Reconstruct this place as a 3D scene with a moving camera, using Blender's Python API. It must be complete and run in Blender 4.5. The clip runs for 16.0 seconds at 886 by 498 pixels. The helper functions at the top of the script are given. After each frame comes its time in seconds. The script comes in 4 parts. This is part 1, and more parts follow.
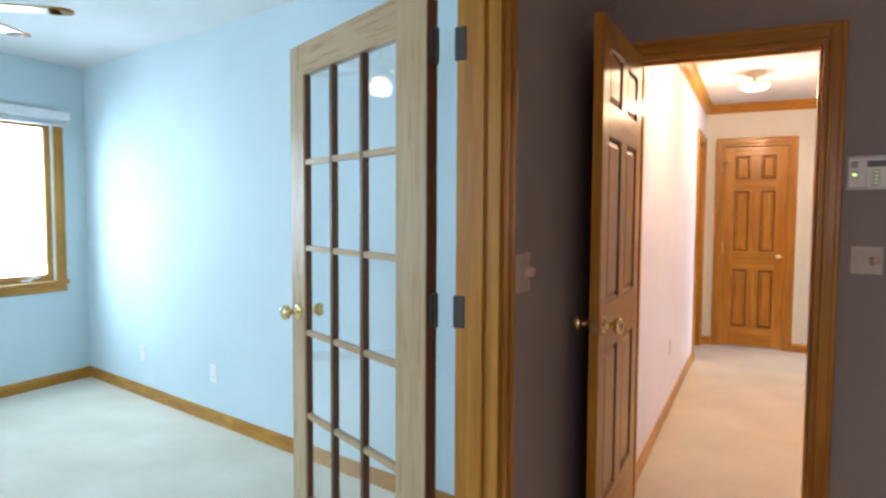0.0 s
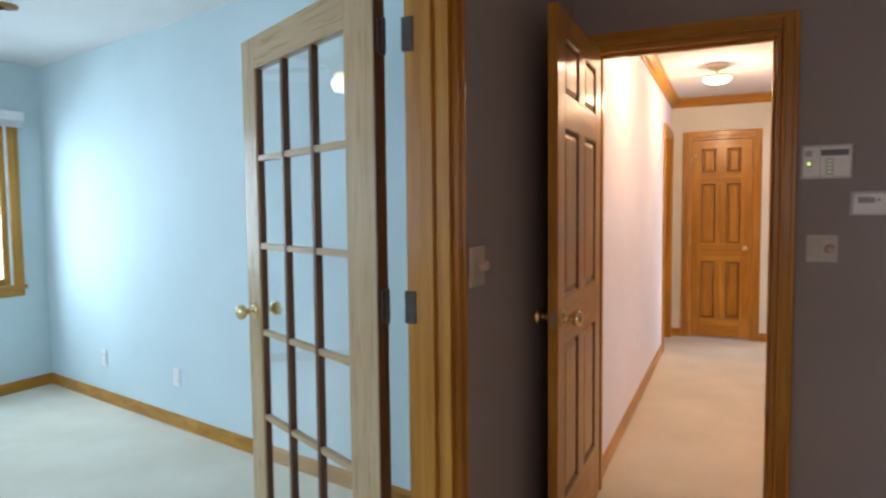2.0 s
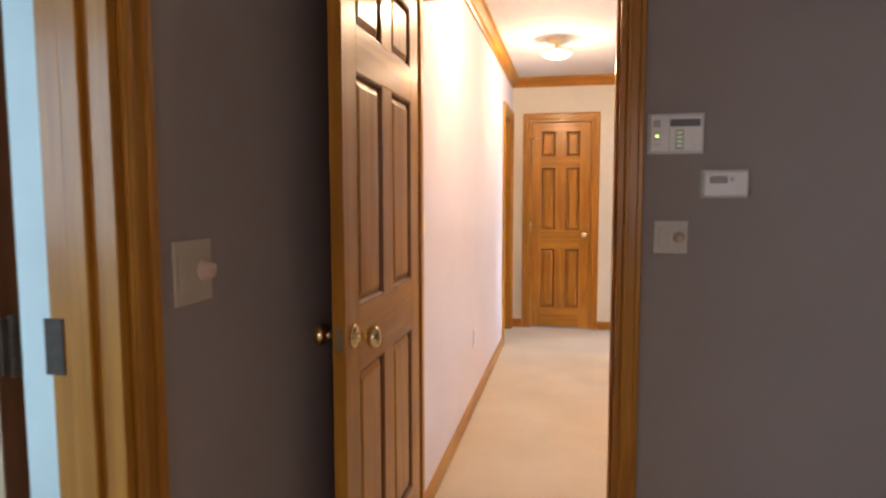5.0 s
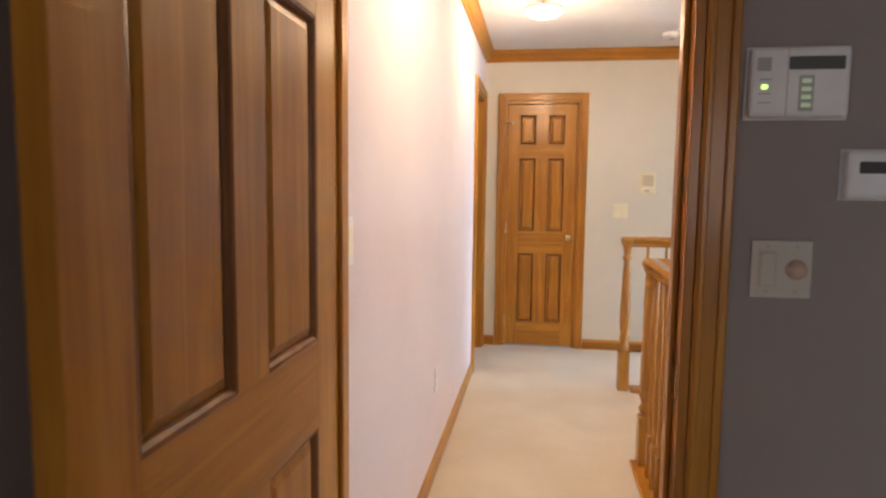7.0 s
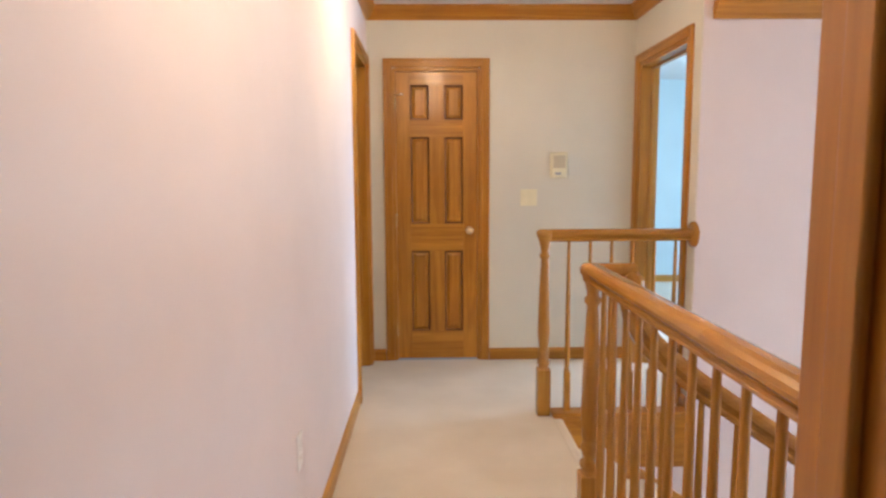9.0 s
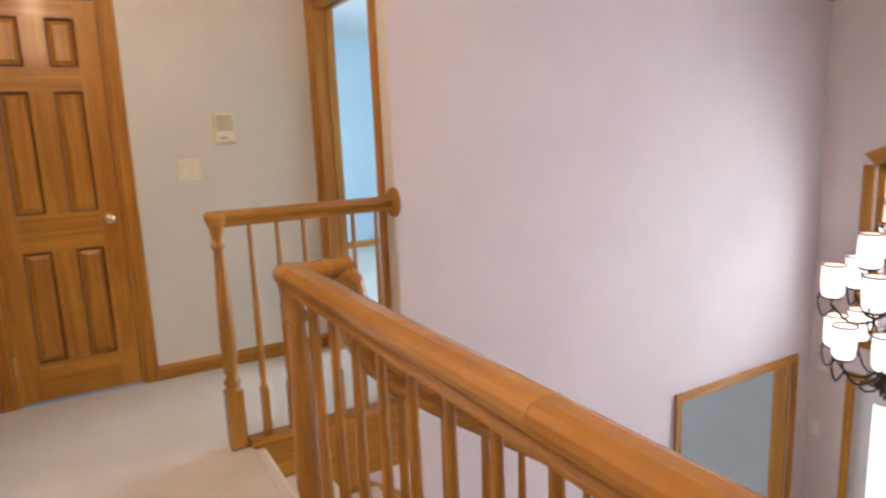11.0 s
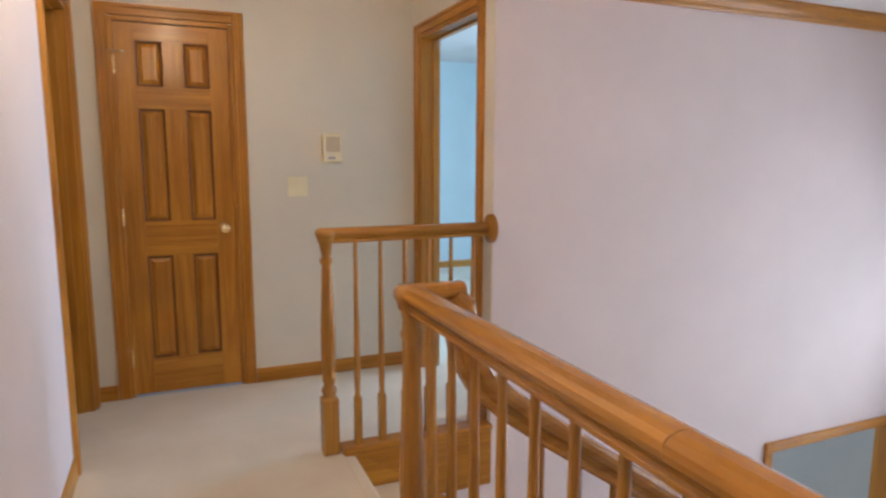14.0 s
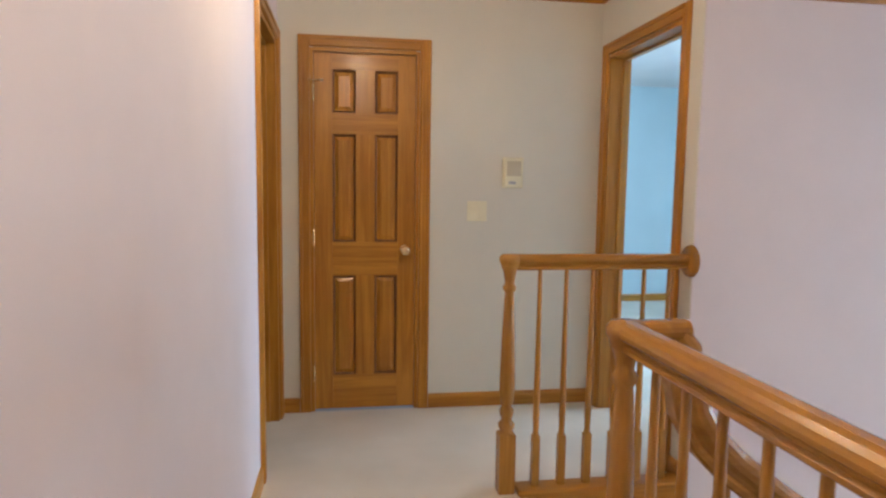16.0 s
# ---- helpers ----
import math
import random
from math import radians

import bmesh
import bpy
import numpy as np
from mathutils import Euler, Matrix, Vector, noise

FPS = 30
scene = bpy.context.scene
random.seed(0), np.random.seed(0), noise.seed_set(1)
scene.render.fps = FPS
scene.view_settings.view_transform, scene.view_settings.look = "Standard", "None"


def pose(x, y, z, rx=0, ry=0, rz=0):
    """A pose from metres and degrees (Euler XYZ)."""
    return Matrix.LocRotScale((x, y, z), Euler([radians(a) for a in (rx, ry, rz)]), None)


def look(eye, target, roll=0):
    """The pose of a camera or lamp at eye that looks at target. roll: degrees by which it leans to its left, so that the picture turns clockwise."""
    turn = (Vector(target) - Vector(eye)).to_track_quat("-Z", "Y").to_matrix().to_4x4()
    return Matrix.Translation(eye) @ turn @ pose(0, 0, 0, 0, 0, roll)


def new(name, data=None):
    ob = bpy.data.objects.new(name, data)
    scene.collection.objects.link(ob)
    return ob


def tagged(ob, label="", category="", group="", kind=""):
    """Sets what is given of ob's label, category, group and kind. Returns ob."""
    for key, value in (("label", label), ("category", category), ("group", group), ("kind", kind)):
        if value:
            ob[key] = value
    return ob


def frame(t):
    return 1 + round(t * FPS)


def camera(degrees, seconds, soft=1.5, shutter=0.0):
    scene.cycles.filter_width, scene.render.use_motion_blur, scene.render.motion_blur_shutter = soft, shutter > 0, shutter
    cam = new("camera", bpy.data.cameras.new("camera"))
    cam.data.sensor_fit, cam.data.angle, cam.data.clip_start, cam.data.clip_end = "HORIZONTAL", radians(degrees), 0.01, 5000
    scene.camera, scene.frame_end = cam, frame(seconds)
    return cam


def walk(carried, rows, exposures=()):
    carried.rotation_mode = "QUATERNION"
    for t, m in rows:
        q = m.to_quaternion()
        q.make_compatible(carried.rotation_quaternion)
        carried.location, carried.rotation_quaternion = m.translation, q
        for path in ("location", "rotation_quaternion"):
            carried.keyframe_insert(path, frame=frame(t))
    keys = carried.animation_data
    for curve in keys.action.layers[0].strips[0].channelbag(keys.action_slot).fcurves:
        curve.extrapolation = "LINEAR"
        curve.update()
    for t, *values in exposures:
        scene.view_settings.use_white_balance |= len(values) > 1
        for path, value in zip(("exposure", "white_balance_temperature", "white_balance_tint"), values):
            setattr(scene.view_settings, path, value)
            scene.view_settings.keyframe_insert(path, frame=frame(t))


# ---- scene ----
cam = camera(69.9, 16.0, soft=2.4, shutter=0.4)

PATH = [
    (0, (2.524, 1.201, 1.358), (1.631, 2.986, 1.239), 0.3),
    (0.5, (2.497, 1.272, 1.365), (1.508, 3.007, 1.252), 0.8),
    (1, (2.498, 1.305, 1.361), (1.495, 3.032, 1.249), 0.8),
    (1.5, (2.539, 1.275, 1.352), (1.597, 3.035, 1.238), -0.1),
    (2, (2.578, 1.259, 1.345), (1.748, 3.074, 1.22), -0.6),
    (2.5, (2.635, 1.248, 1.355), (1.916, 3.108, 1.207), -0.8),
    (3, (2.679, 1.29, 1.341), (2.049, 3.182, 1.184), -0.7),
    (3.5, (2.704, 1.331, 1.331), (2.148, 3.245, 1.173), -0.7),
    (4, (2.651, 1.525, 1.325), (2.169, 3.459, 1.16), -0.5),
    (4.5, (2.619, 1.717, 1.329), (2.184, 3.662, 1.157), -0.4),
    (5, (2.575, 1.942, 1.316), (2.179, 3.895, 1.146), -0.1),
    (7.5, (2.43, 3.149, 1.317), (2.16, 5.121, 1.12), 0.6),
    (8, (2.416, 3.373, 1.311), (2.187, 5.351, 1.106), 0.45),
    (8.2, (2.41, 3.463, 1.308), (2.216, 5.443, 1.101), 0.4),
    (10.5, (2.51, 4.369, 1.301), (3.246, 6.198, 0.967), -2.2),
    (11, (2.561, 4.501, 1.292), (3.536, 6.21, 0.936), -2.3),
    (11.5, (2.6, 4.558, 1.279), (3.718, 6.18, 0.931), -1.4),
    (12, (2.613, 4.577, 1.273), (3.785, 6.163, 0.94), -0.8),
    (12.5, (2.584, 4.536, 1.288), (3.727, 6.146, 0.969), -0.4),
    (13, (2.513, 4.508, 1.302), (3.576, 6.175, 1.002), 0.1),
    (13.5, (2.463, 4.494, 1.307), (3.4, 6.238, 1.023), 0.4),
    (14, (2.439, 4.472, 1.322), (3.21, 6.296, 1.038), 0.2),
    (14.5, (2.404, 4.517, 1.305), (3.03, 6.399, 1.048), 1.0),
    (15, (2.365, 4.529, 1.317), (2.863, 6.45, 1.071), 1.1),
    (15.5, (2.35, 4.557, 1.316), (2.74, 6.506, 1.091), 1.0),
    (16, (2.363, 4.643, 1.297), (2.663, 6.61, 1.099), 0.8),
]
walk(cam, [(t, look(eye, aim, roll)) for t, eye, aim, roll in PATH], [(0, 0.2, 6700, 18), (1, -0.05, 6700, 18), (2.5, -0.1, 6900, 19), (5, 0.1, 6900, 19), (8, -0.1, 6150, 10), (10.5, -0.25, 6250, 13), (12, -0.5, 6050, 15), (13, -0.58, 6100, 13), (16, -0.55, 5800, 7)])

# ---- light ----
world = bpy.data.worlds.new("sky")
scene.world = world
world.use_nodes = True
wn = world.node_tree.nodes
sky = wn.new("ShaderNodeTexSky")
sky.sky_type = "NISHITA"
sky.sun_disc = False
sky.sun_elevation, sky.sun_rotation = radians(50), radians(200)
world.node_tree.links.new(sky.outputs[0], wn["Background"].inputs[0])
wn["Background"].inputs[1].default_value = 0.1


def area(name, eye, target, w, h, watts, colour):
    d = bpy.data.lights.new(name, "AREA")
    d.shape, d.size, d.size_y, d.energy, d.color = "RECTANGLE", w, h, watts, colour
    ob = new(name, d)
    ob.matrix_world = look(eye, target)
    return ob


def bulb(name, at, watts, colour, radius=0.05):
    d = bpy.data.lights.new(name, "POINT")
    d.energy, d.color, d.shadow_soft_size = watts, colour, radius
    ob = new(name, d)
    ob.location = at
    return ob


DAY = (0.72, 0.88, 1.0)
WARM = (1.0, 0.71, 0.42)
area("daylight_blue_room", (-3.3, 3.95, 1.7), (-0.6, 3.1, 0.3), 2.6, 3.4, 450, (0.53, 0.80, 1.0))
area("daylight_blue_room_side", (-0.6, 0.13, 1.6), (-0.6, 3.4, 0.0), 1.8, 1.4, 60, (0.52, 0.76, 1.0))
area("daylight_room", (3.9, -1.35, 1.5), (2.3, 3.5, 1.0), 1.5, 1.2, 23, (1.0, 0.84, 0.82))
area("daylight_foyer", (8.8, 5.79, 0.0), (3, 5.79, -0.3), 4.0, 5.6, 600, (0.86, 0.93, 1.0))
area("daylight_far_room", (7.25, 8.17, 1.45), (4.0, 8.0, 0.9), 1.45, 1.5, 140, (0.56, 0.74, 1.0))
area("daylight_lower_room", (4.4, 10.2, -1.3), (5.6, 8.2, -1.6), 1.4, 1.3, 80, (0.8, 0.9, 1.0))
LIGHTS = [(2.45, 6.7, 21), (2.42, 4.95, 30)]
for lx, ly, power in LIGHTS:
    bulb("hall_bulb", (lx, ly, 2.22), power, WARM, 0.06)

# ---- materials ----


def base(name, rough=0.6, metal=0.0):
    m = bpy.data.materials.new(name)
    m.use_nodes = True
    b = m.node_tree.nodes["Principled BSDF"]
    b.inputs["Roughness"].default_value = rough
    b.inputs["Metallic"].default_value = metal
    return m, m.node_tree.nodes, m.node_tree.links, b


def ramp(nodes, stops):
    r = nodes.new("ShaderNodeValToRGB")
    while len(r.color_ramp.elements) < len(stops):
        r.color_ramp.elements.new(0.5)
    for e, (p, c) in zip(r.color_ramp.elements, stops):
        e.position, e.color = p, (*c, 1)
    return r


def noise_tex(nodes, links, scale, detail=3, mapping=None, rough=0.55):
    n = nodes.new("ShaderNodeTexNoise")
    n.inputs["Scale"].default_value, n.inputs["Detail"].default_value = scale, detail
    n.inputs["Roughness"].default_value = rough
    if mapping:
        links.new(mapping.outputs[0], n.inputs["Vector"])
    return n


def coords(nodes, links, scale=(1, 1, 1)):
    c = nodes.new("ShaderNodeTexCoord")
    mp = nodes.new("ShaderNodeMapping")
    mp.inputs["Scale"].default_value = scale
    links.new(c.outputs["Object"], mp.inputs["Vector"])
    return mp


def bump(nodes, links, b, height, strength, dist=0.002):
    bp = nodes.new("ShaderNodeBump")
    bp.inputs["Strength"].default_value, bp.inputs["Distance"].default_value = strength, dist
    links.new(height, bp.inputs["Height"])
    links.new(bp.outputs[0], b.inputs["Normal"])


def paint(name, colour, rough=0.7, spread=0.05):
    """Rolled wall paint: faint blotches and an orange-peel relief."""
    m, n, l, b = base(name, rough)
    b.inputs["Specular IOR Level"].default_value = 0.25
    mp = coords(n, l)
    big = noise_tex(n, l, 1.3, 4, mp)
    lo = tuple(c * (1 - spread) for c in colour)
    hi = tuple(min(1, c * (1 + spread)) for c in colour)
    r = ramp(n, [(0.3, lo), (0.7, hi)])
    l.new(big.outputs[0], r.inputs[0])
    l.new(r.outputs[0], b.inputs["Base Color"])
    fine = noise_tex(n, l, 160, 2, mp)
    bump(n, l, b, fine.outputs[0], 0.18, 0.0015)
    return m


def wood(name, dark, light, along="z", rough=0.32):
    """Varnished oak, grain running along one axis."""
    m, n, l, b = base(name, rough)
    s = {"x": (0.9, 17, 17), "y": (17, 0.9, 17), "z": (17, 17, 0.9)}[along]
    mp = coords(n, l, s)
    info = n.new("ShaderNodeObjectInfo")
    add = n.new("ShaderNodeVectorMath")
    add.operation = "ADD"
    comb = n.new("ShaderNodeCombineXYZ")
    mul = n.new("ShaderNodeMath")
    mul.operation = "MULTIPLY"
    mul.inputs[1].default_value = 30
    l.new(info.outputs["Random"], mul.inputs[0])
    for i in range(3):
        l.new(mul.outputs[0], comb.inputs[i])
    l.new(mp.outputs[0], add.inputs[0])
    l.new(comb.outputs[0], add.inputs[1])
    g1 = noise_tex(n, l, 1.0, 6, add, 0.62)
    g1.inputs["Distortion"].default_value = 1.1
    g2 = noise_tex(n, l, 5.5, 3, add, 0.6)
    mix = n.new("ShaderNodeMath")
    mix.operation = "MULTIPLY_ADD"
    mix.inputs[1].default_value = 0.28
    l.new(g2.outputs[0], mix.inputs[0])
    l.new(g1.outputs[0], mix.inputs[2])
    blot = noise_tex(n, l, 2.6, 3, coords(n, l, (1, 1, 1)))
    tone = n.new("ShaderNodeMath")
    tone.operation = "MULTIPLY_ADD"
    tone.inputs[1].default_value = 0.35
    l.new(blot.outputs[0], tone.inputs[0])
    l.new(mix.outputs[0], tone.inputs[2])
    mid = tuple((a + c) / 2 for a, c in zip(dark, light))
    r = ramp(n, [(0.52, dark), (0.80, mid), (1.0, light)])
    l.new(tone.outputs[0], r.inputs[0])
    l.new(r.outputs[0], b.inputs["Base Color"])
    rr = n.new("ShaderNodeMapRange")
    rr.inputs[3].default_value, rr.inputs[4].default_value = rough - 0.06, rough + 0.12
    l.new(g2.outputs[0], rr.inputs[0])
    l.new(rr.outputs[0], b.inputs["Roughness"])
    b.inputs["Coat Weight"].default_value = 0.2
    b.inputs["Specular IOR Level"].default_value = 0.35
    b.inputs["Coat Roughness"].default_value = 0.15
    bump(n, l, b, mix.outputs[0], 0.12, 0.001)
    return m


def plain(name, colour, rough=0.5, metal=0.0, spread=0.06, scale=8):
    m, n, l, b = base(name, rough, metal)
    mp = coords(n, l)
    t = noise_tex(n, l, scale, 4, mp)
    r = ramp(n, [(0.3, tuple(c * (1 - spread) for c in colour)), (0.7, tuple(min(1, c * (1 + spread)) for c in colour))])
    l.new(t.outputs[0], r.inputs[0])
    l.new(r.outputs[0], b.inputs["Base Color"])
    return m


def carpet_mat():
    m, n, l, b = base("cream_carpet", 0.95)
    mp = coords(n, l)
    big = noise_tex(n, l, 2.2, 5, mp)
    tuft = noise_tex(n, l, 190, 3, mp)
    mixv = n.new("ShaderNodeMath")
    mixv.operation = "MULTIPLY_ADD"
    mixv.inputs[1].default_value = 0.45
    l.new(tuft.outputs[0], mixv.inputs[0])
    l.new(big.outputs[0], mixv.inputs[2])
    r = ramp(n, [(0.42, (0.66, 0.58, 0.44)), (0.72, (0.74, 0.66, 0.52)), (1.0, (0.82, 0.745, 0.61))])
    l.new(mixv.outputs[0], r.inputs[0])
    l.new(r.outputs[0], b.inputs["Base Color"])
    bump(n, l, b, tuft.outputs[0], 0.7, 0.006)
    b.inputs["Sheen Weight"].default_value = 0.2
    return m


def glass_mat(name, tint=(1, 1, 1), rough=0.0):
    m, n, l, b = base(name, rough)
    b.inputs["Base Color"].default_value = (*tint, 1)
    b.inputs["Transmission Weight"].default_value = 1.0
    b.inputs["IOR"].default_value = 1.45
    return m


def glow(name, colour, strength):
    m, n, l, b = base(name, 0.4)
    b.inputs["Base Color"].default_value = (0.9, 0.88, 0.84, 1)
    b.inputs["Emission Color"].default_value = (*colour, 1)
    b.inputs["Emission Strength"].default_value = strength
    return m


def brick_mat():
    m, n, l, b = base("brick_clay", 0.9)
    info = n.new("ShaderNodeObjectInfo")
    r = ramp(n, [(0.0, (0.17, 0.13, 0.12)), (0.5, (0.23, 0.18, 0.165)), (1.0, (0.30, 0.25, 0.23))])
    l.new(info.outputs["Random"], r.inputs[0])
    l.new(r.outputs[0], b.inputs["Base Color"])
    t = noise_tex(n, l, 60, 3, coords(n, l))
    bump(n, l, b, t.outputs[0], 0.5, 0.004)
    return m


OAK_D, OAK_L = (0.30, 0.107, 0.009), (0.56, 0.260, 0.032)
OAK = {a: wood("oak_" + a, OAK_D, OAK_L, a) for a in "xyz"}
PALE = {a: wood("pale_oak_" + a, (0.41, 0.255, 0.125), (0.52, 0.36, 0.195), a, 0.26) for a in "xyz"}
# darkened oak: the shade in the panel grooves, put into the colour
M_GROOVE_SHADE = wood("shaded_groove_oak", (0.12, 0.042, 0.009), (0.26, 0.105, 0.022), "z", 0.4)
# oak darkened to paint in the shade on the glazed door's upright parts
M_BAR_SHADE = wood("shade_darkened_oak", (0.075, 0.028, 0.012), (0.17, 0.075, 0.035), "z", 0.35)
RAIL = {a: wood("rail_oak_" + a, (0.28, 0.118, 0.016), (0.46, 0.228, 0.040), a, 0.2) for a in "xyz"}
M_TAUPE = paint("taupe_paint", (0.34, 0.295, 0.275))
M_BLUE = paint("pale_blue_paint", (0.60, 0.71, 0.725))
M_PINK = paint("blush_white_paint", (0.74, 0.66, 0.655), 0.78)
M_CREAM = paint("cream_paint", (0.76, 0.735, 0.645))
M_CEIL = paint("ceiling_white", (0.80, 0.78, 0.76), 0.9)
M_CARPET = carpet_mat()
M_BRASS = plain("polished_brass", (0.88, 0.70, 0.38), 0.14, 1.0)
M_NICKEL = plain("dark_worn_steel", (0.055, 0.043, 0.03), 0.55, 0.0, 0.3, 60)
M_WHITE = plain("white_plastic", (0.80, 0.79, 0.78), 0.4)
M_IVORY = plain("ivory_plastic", (0.86, 0.81, 0.60), 0.4)
M_IVORYD = plain("aged_ivory_plastic", (0.62, 0.55, 0.40), 0.5)
M_TAN = plain("tan_plastic", (0.54, 0.475, 0.37), 0.5)
M_STONE = plain("stone_plastic", (0.56, 0.52, 0.45), 0.45)
M_ALMOND = plain("almond_plastic", (0.60, 0.44, 0.34), 0.45)
M_DARK = plain("dark_plastic", (0.06, 0.06, 0.06), 0.35)
M_LCD = plain("grey_display", (0.045, 0.05, 0.05), 0.25)
M_GREYB = plain("grey_print", (0.45, 0.45, 0.46), 0.5)
M_GREEN = glow("green_led", (0.35, 0.9, 0.1), 3.0)
M_KEYLIT = glow("lit_green_key", (0.2, 0.55, 0.08), 0.25)
M_GLASS = glass_mat("clear_glass")
M_IRON = plain("dark_bronze_iron", (0.045, 0.03, 0.024), 0.45, 0.8)
M_SHADE = glow("lit_frosted_glass", (1.0, 0.93, 0.88), 1.5)
M_DOME = glow("lit_dome_glass", (1.0, 0.80, 0.52), 9.0)
M_AMBER = plain("amber_glass", (0.45, 0.24, 0.14), 0.3)
M_FANGLASS = glow("lit_fan_glass", (1.0, 0.92, 0.86), 5.0)
M_DOORW = paint("white_door_paint", (0.74, 0.72, 0.70), 0.4)
M_BRICK = brick_mat()
M_MORTAR = plain("mortar", (0.5, 0.48, 0.45), 0.95)
M_TILE = plain("foyer_tile", (0.5, 0.42, 0.34), 0.35, 0.0, 0.15, 3)
M_SNOW = plain("pale_ground", (0.45, 0.47, 0.42), 0.95, 0.0, 0.2, 0.4)

# ---- helpers for shapes ----


def box(bm, x0, y0, z0, x1, y1, z1, bevel=0.0):
    r = bmesh.ops.create_cube(bm, size=1)
    bmesh.ops.transform(bm, verts=r["verts"], matrix=Matrix.Translation(((x0 + x1) / 2, (y0 + y1) / 2, (z0 + z1) / 2)) @ Matrix.Diagonal((abs(x1 - x0), abs(y1 - y0), abs(z1 - z0), 1)))
    if bevel:
        es = list({e for v in r["verts"] for e in v.link_edges})
        bmesh.ops.bevel(bm, geom=es, offset=bevel, segments=2, profile=0.5, affect="EDGES")
    return bm


def boxes(rows, bevel=0.0):
    bm = bmesh.new()
    for r in rows:
        box(bm, *r, bevel=bevel)
    return bm


def lathe(bm, profile, at=(0, 0, 0), seg=16, matrix=None):
    """Turn (radius, height) rows round the z axis."""
    m = matrix or Matrix.Translation(at)
    rings = []
    for r, z in profile:
        if r < 1e-5:
            rings.append([bm.verts.new(m @ Vector((0, 0, z)))])
        else:
            rings.append([bm.verts.new(m @ Vector((r * math.cos(2 * math.pi * k / seg), r * math.sin(2 * math.pi * k / seg), z))) for k in range(seg)])
    for a, b in zip(rings, rings[1:]):
        for k in range(seg):
            k2 = (k + 1) % seg
            vs = [a[k % len(a)], a[k2 % len(a)], b[k2 % len(b)], b[k % len(b)]]
            vs = list(dict.fromkeys(vs))
            if len(vs) > 2:
                f = bm.faces.new(vs)
                f.smooth = True
    return bm


def sweep(bm, section, path, closed_ends=True):
    """Carry a section (side, up) along a path of points; side stays level."""
    pts = [Vector(p) for p in path]
    rings = []
    for i, p in enumerate(pts):
        d0 = (pts[i] - pts[i - 1]).normalized() if i else (pts[1] - pts[0]).normalized()
        d1 = (pts[i + 1] - pts[i]).normalized() if i < len(pts) - 1 else d0
        d = (d0 + d1).normalized()
        flat = Vector((d.x, d.y, 0))
        side = Vector((d.y, -d.x, 0)).normalized() if flat.length > 1e-3 else Vector((0, 1, 0))
        if flat.length <= 1e-3 and rings:
            side = last
        last = side
        up = side.cross(d).normalized()
        stretch = 1 / max(0.5, d.dot(d1))
        rings.append([bm.verts.new(p + side * s * (stretch if abs(d0.z - d1.z) < 1e-6 else 1) + up * u) for s, u in section])
    n = len(section)
    for a, b in zip(rings, rings[1:]):
        for k in range(n):
            bm.faces.new((a[k], a[(k + 1) % n], b[(k + 1) % n], b[k]))
    if closed_ends:
        bm.faces.new(rings[0])
        bm.faces.new(list(reversed(rings[-1])))
    bmesh.ops.recalc_face_normals(bm, faces=bm.faces)
    return bm


def tube(bm, path, radius, seg=8):
    return sweep(bm, [(radius * math.cos(2 * math.pi * k / seg), radius * math.sin(2 * math.pi * k / seg)) for k in range(seg)], path)


def mesh_of(name, bm, material):
    me = bpy.data.meshes.new(name)
    bmesh.ops.recalc_face_normals(bm, faces=bm.faces)
    bm.to_mesh(me)
    bm.free()
    me.materials.append(material)
    return me


def part(name, bm, material, parent, label=""):
    ob = new(name, mesh_of(name, bm, material))
    ob.parent = parent
    if label:
        ob["label"] = label
    return ob


def thing(name, m, label, category, group="", kind=""):
    ob = new(name)
    ob.empty_display_size = 0.1
    ob.matrix_world = m
    return tagged(ob, label, category, group, kind)


def solid(name, bm, material, label, category="", kind="structure", group=""):
    return tagged(new(name, mesh_of(name, bm, material)), label, category or name.split("_")[0], group, kind)


def wall_rows(axis, p0, p1, a0, a1, z0, z1, holes=()):
    """Rows of boxes for a wall across axis, from p0 to p1 thick, running a0 to a1, with holes (a, a, z, z)."""
    rows = []
    cuts = sorted({a0, a1, *[h[0] for h in holes], *[h[1] for h in holes]})
    for u, v in zip(cuts, cuts[1:]):
        spans = [(z0, z1)]
        for h in holes:
            if h[0] <= u and v <= h[1]:
                nxt = []
                for s, e in spans:
                    if h[2] > s:
                        nxt.append((s, min(e, h[2])))
                    if h[3] < e:
                        nxt.append((max(s, h[3]), e))
                spans = nxt
        for s, e in spans:
            rows.append((p0, u, s, p1, v, e) if axis == "x" else (u, p0, s, v, p1, e))
    return rows


# ---- plan ----
YF, YH = 4.20, 4.32      # front wall of the taupe room, and its hall side
XL, XB = 1.90, 1.78      # side wall with the glazed door, and its blue side
XH = 1.995               # hall wall
YE = 8.235               # end wall of the landing
XR = 3.83                # wall with the doorway to the far room
YP = 7.16                # tall foyer wall
XF = 7.30                # front wall of the house
XW, YB = -2.33, 4.487     # window wall and back wall of the blue room
XS = 3.08                # edge of the hall floor over the stairs
ZL = -2.72               # lower floor
HC, RC = 2.44, 2.47      # ceilings
D1 = (2.0, 2.745, 2.055)  # hall door opening
D2 = (1.29, 2.795, 2.01)  # glazed door opening
D3 = (7.42, 8.12, 2.04)  # landing side doorway
D4 = (2.167, 2.765, 2.035)  # closet door
D5 = (7.32, 8.12, 2.04)  # far room doorway
FC = 2.19                # foyer ceiling
WIN = (3.60, 4.225, 0.81, 2.02)
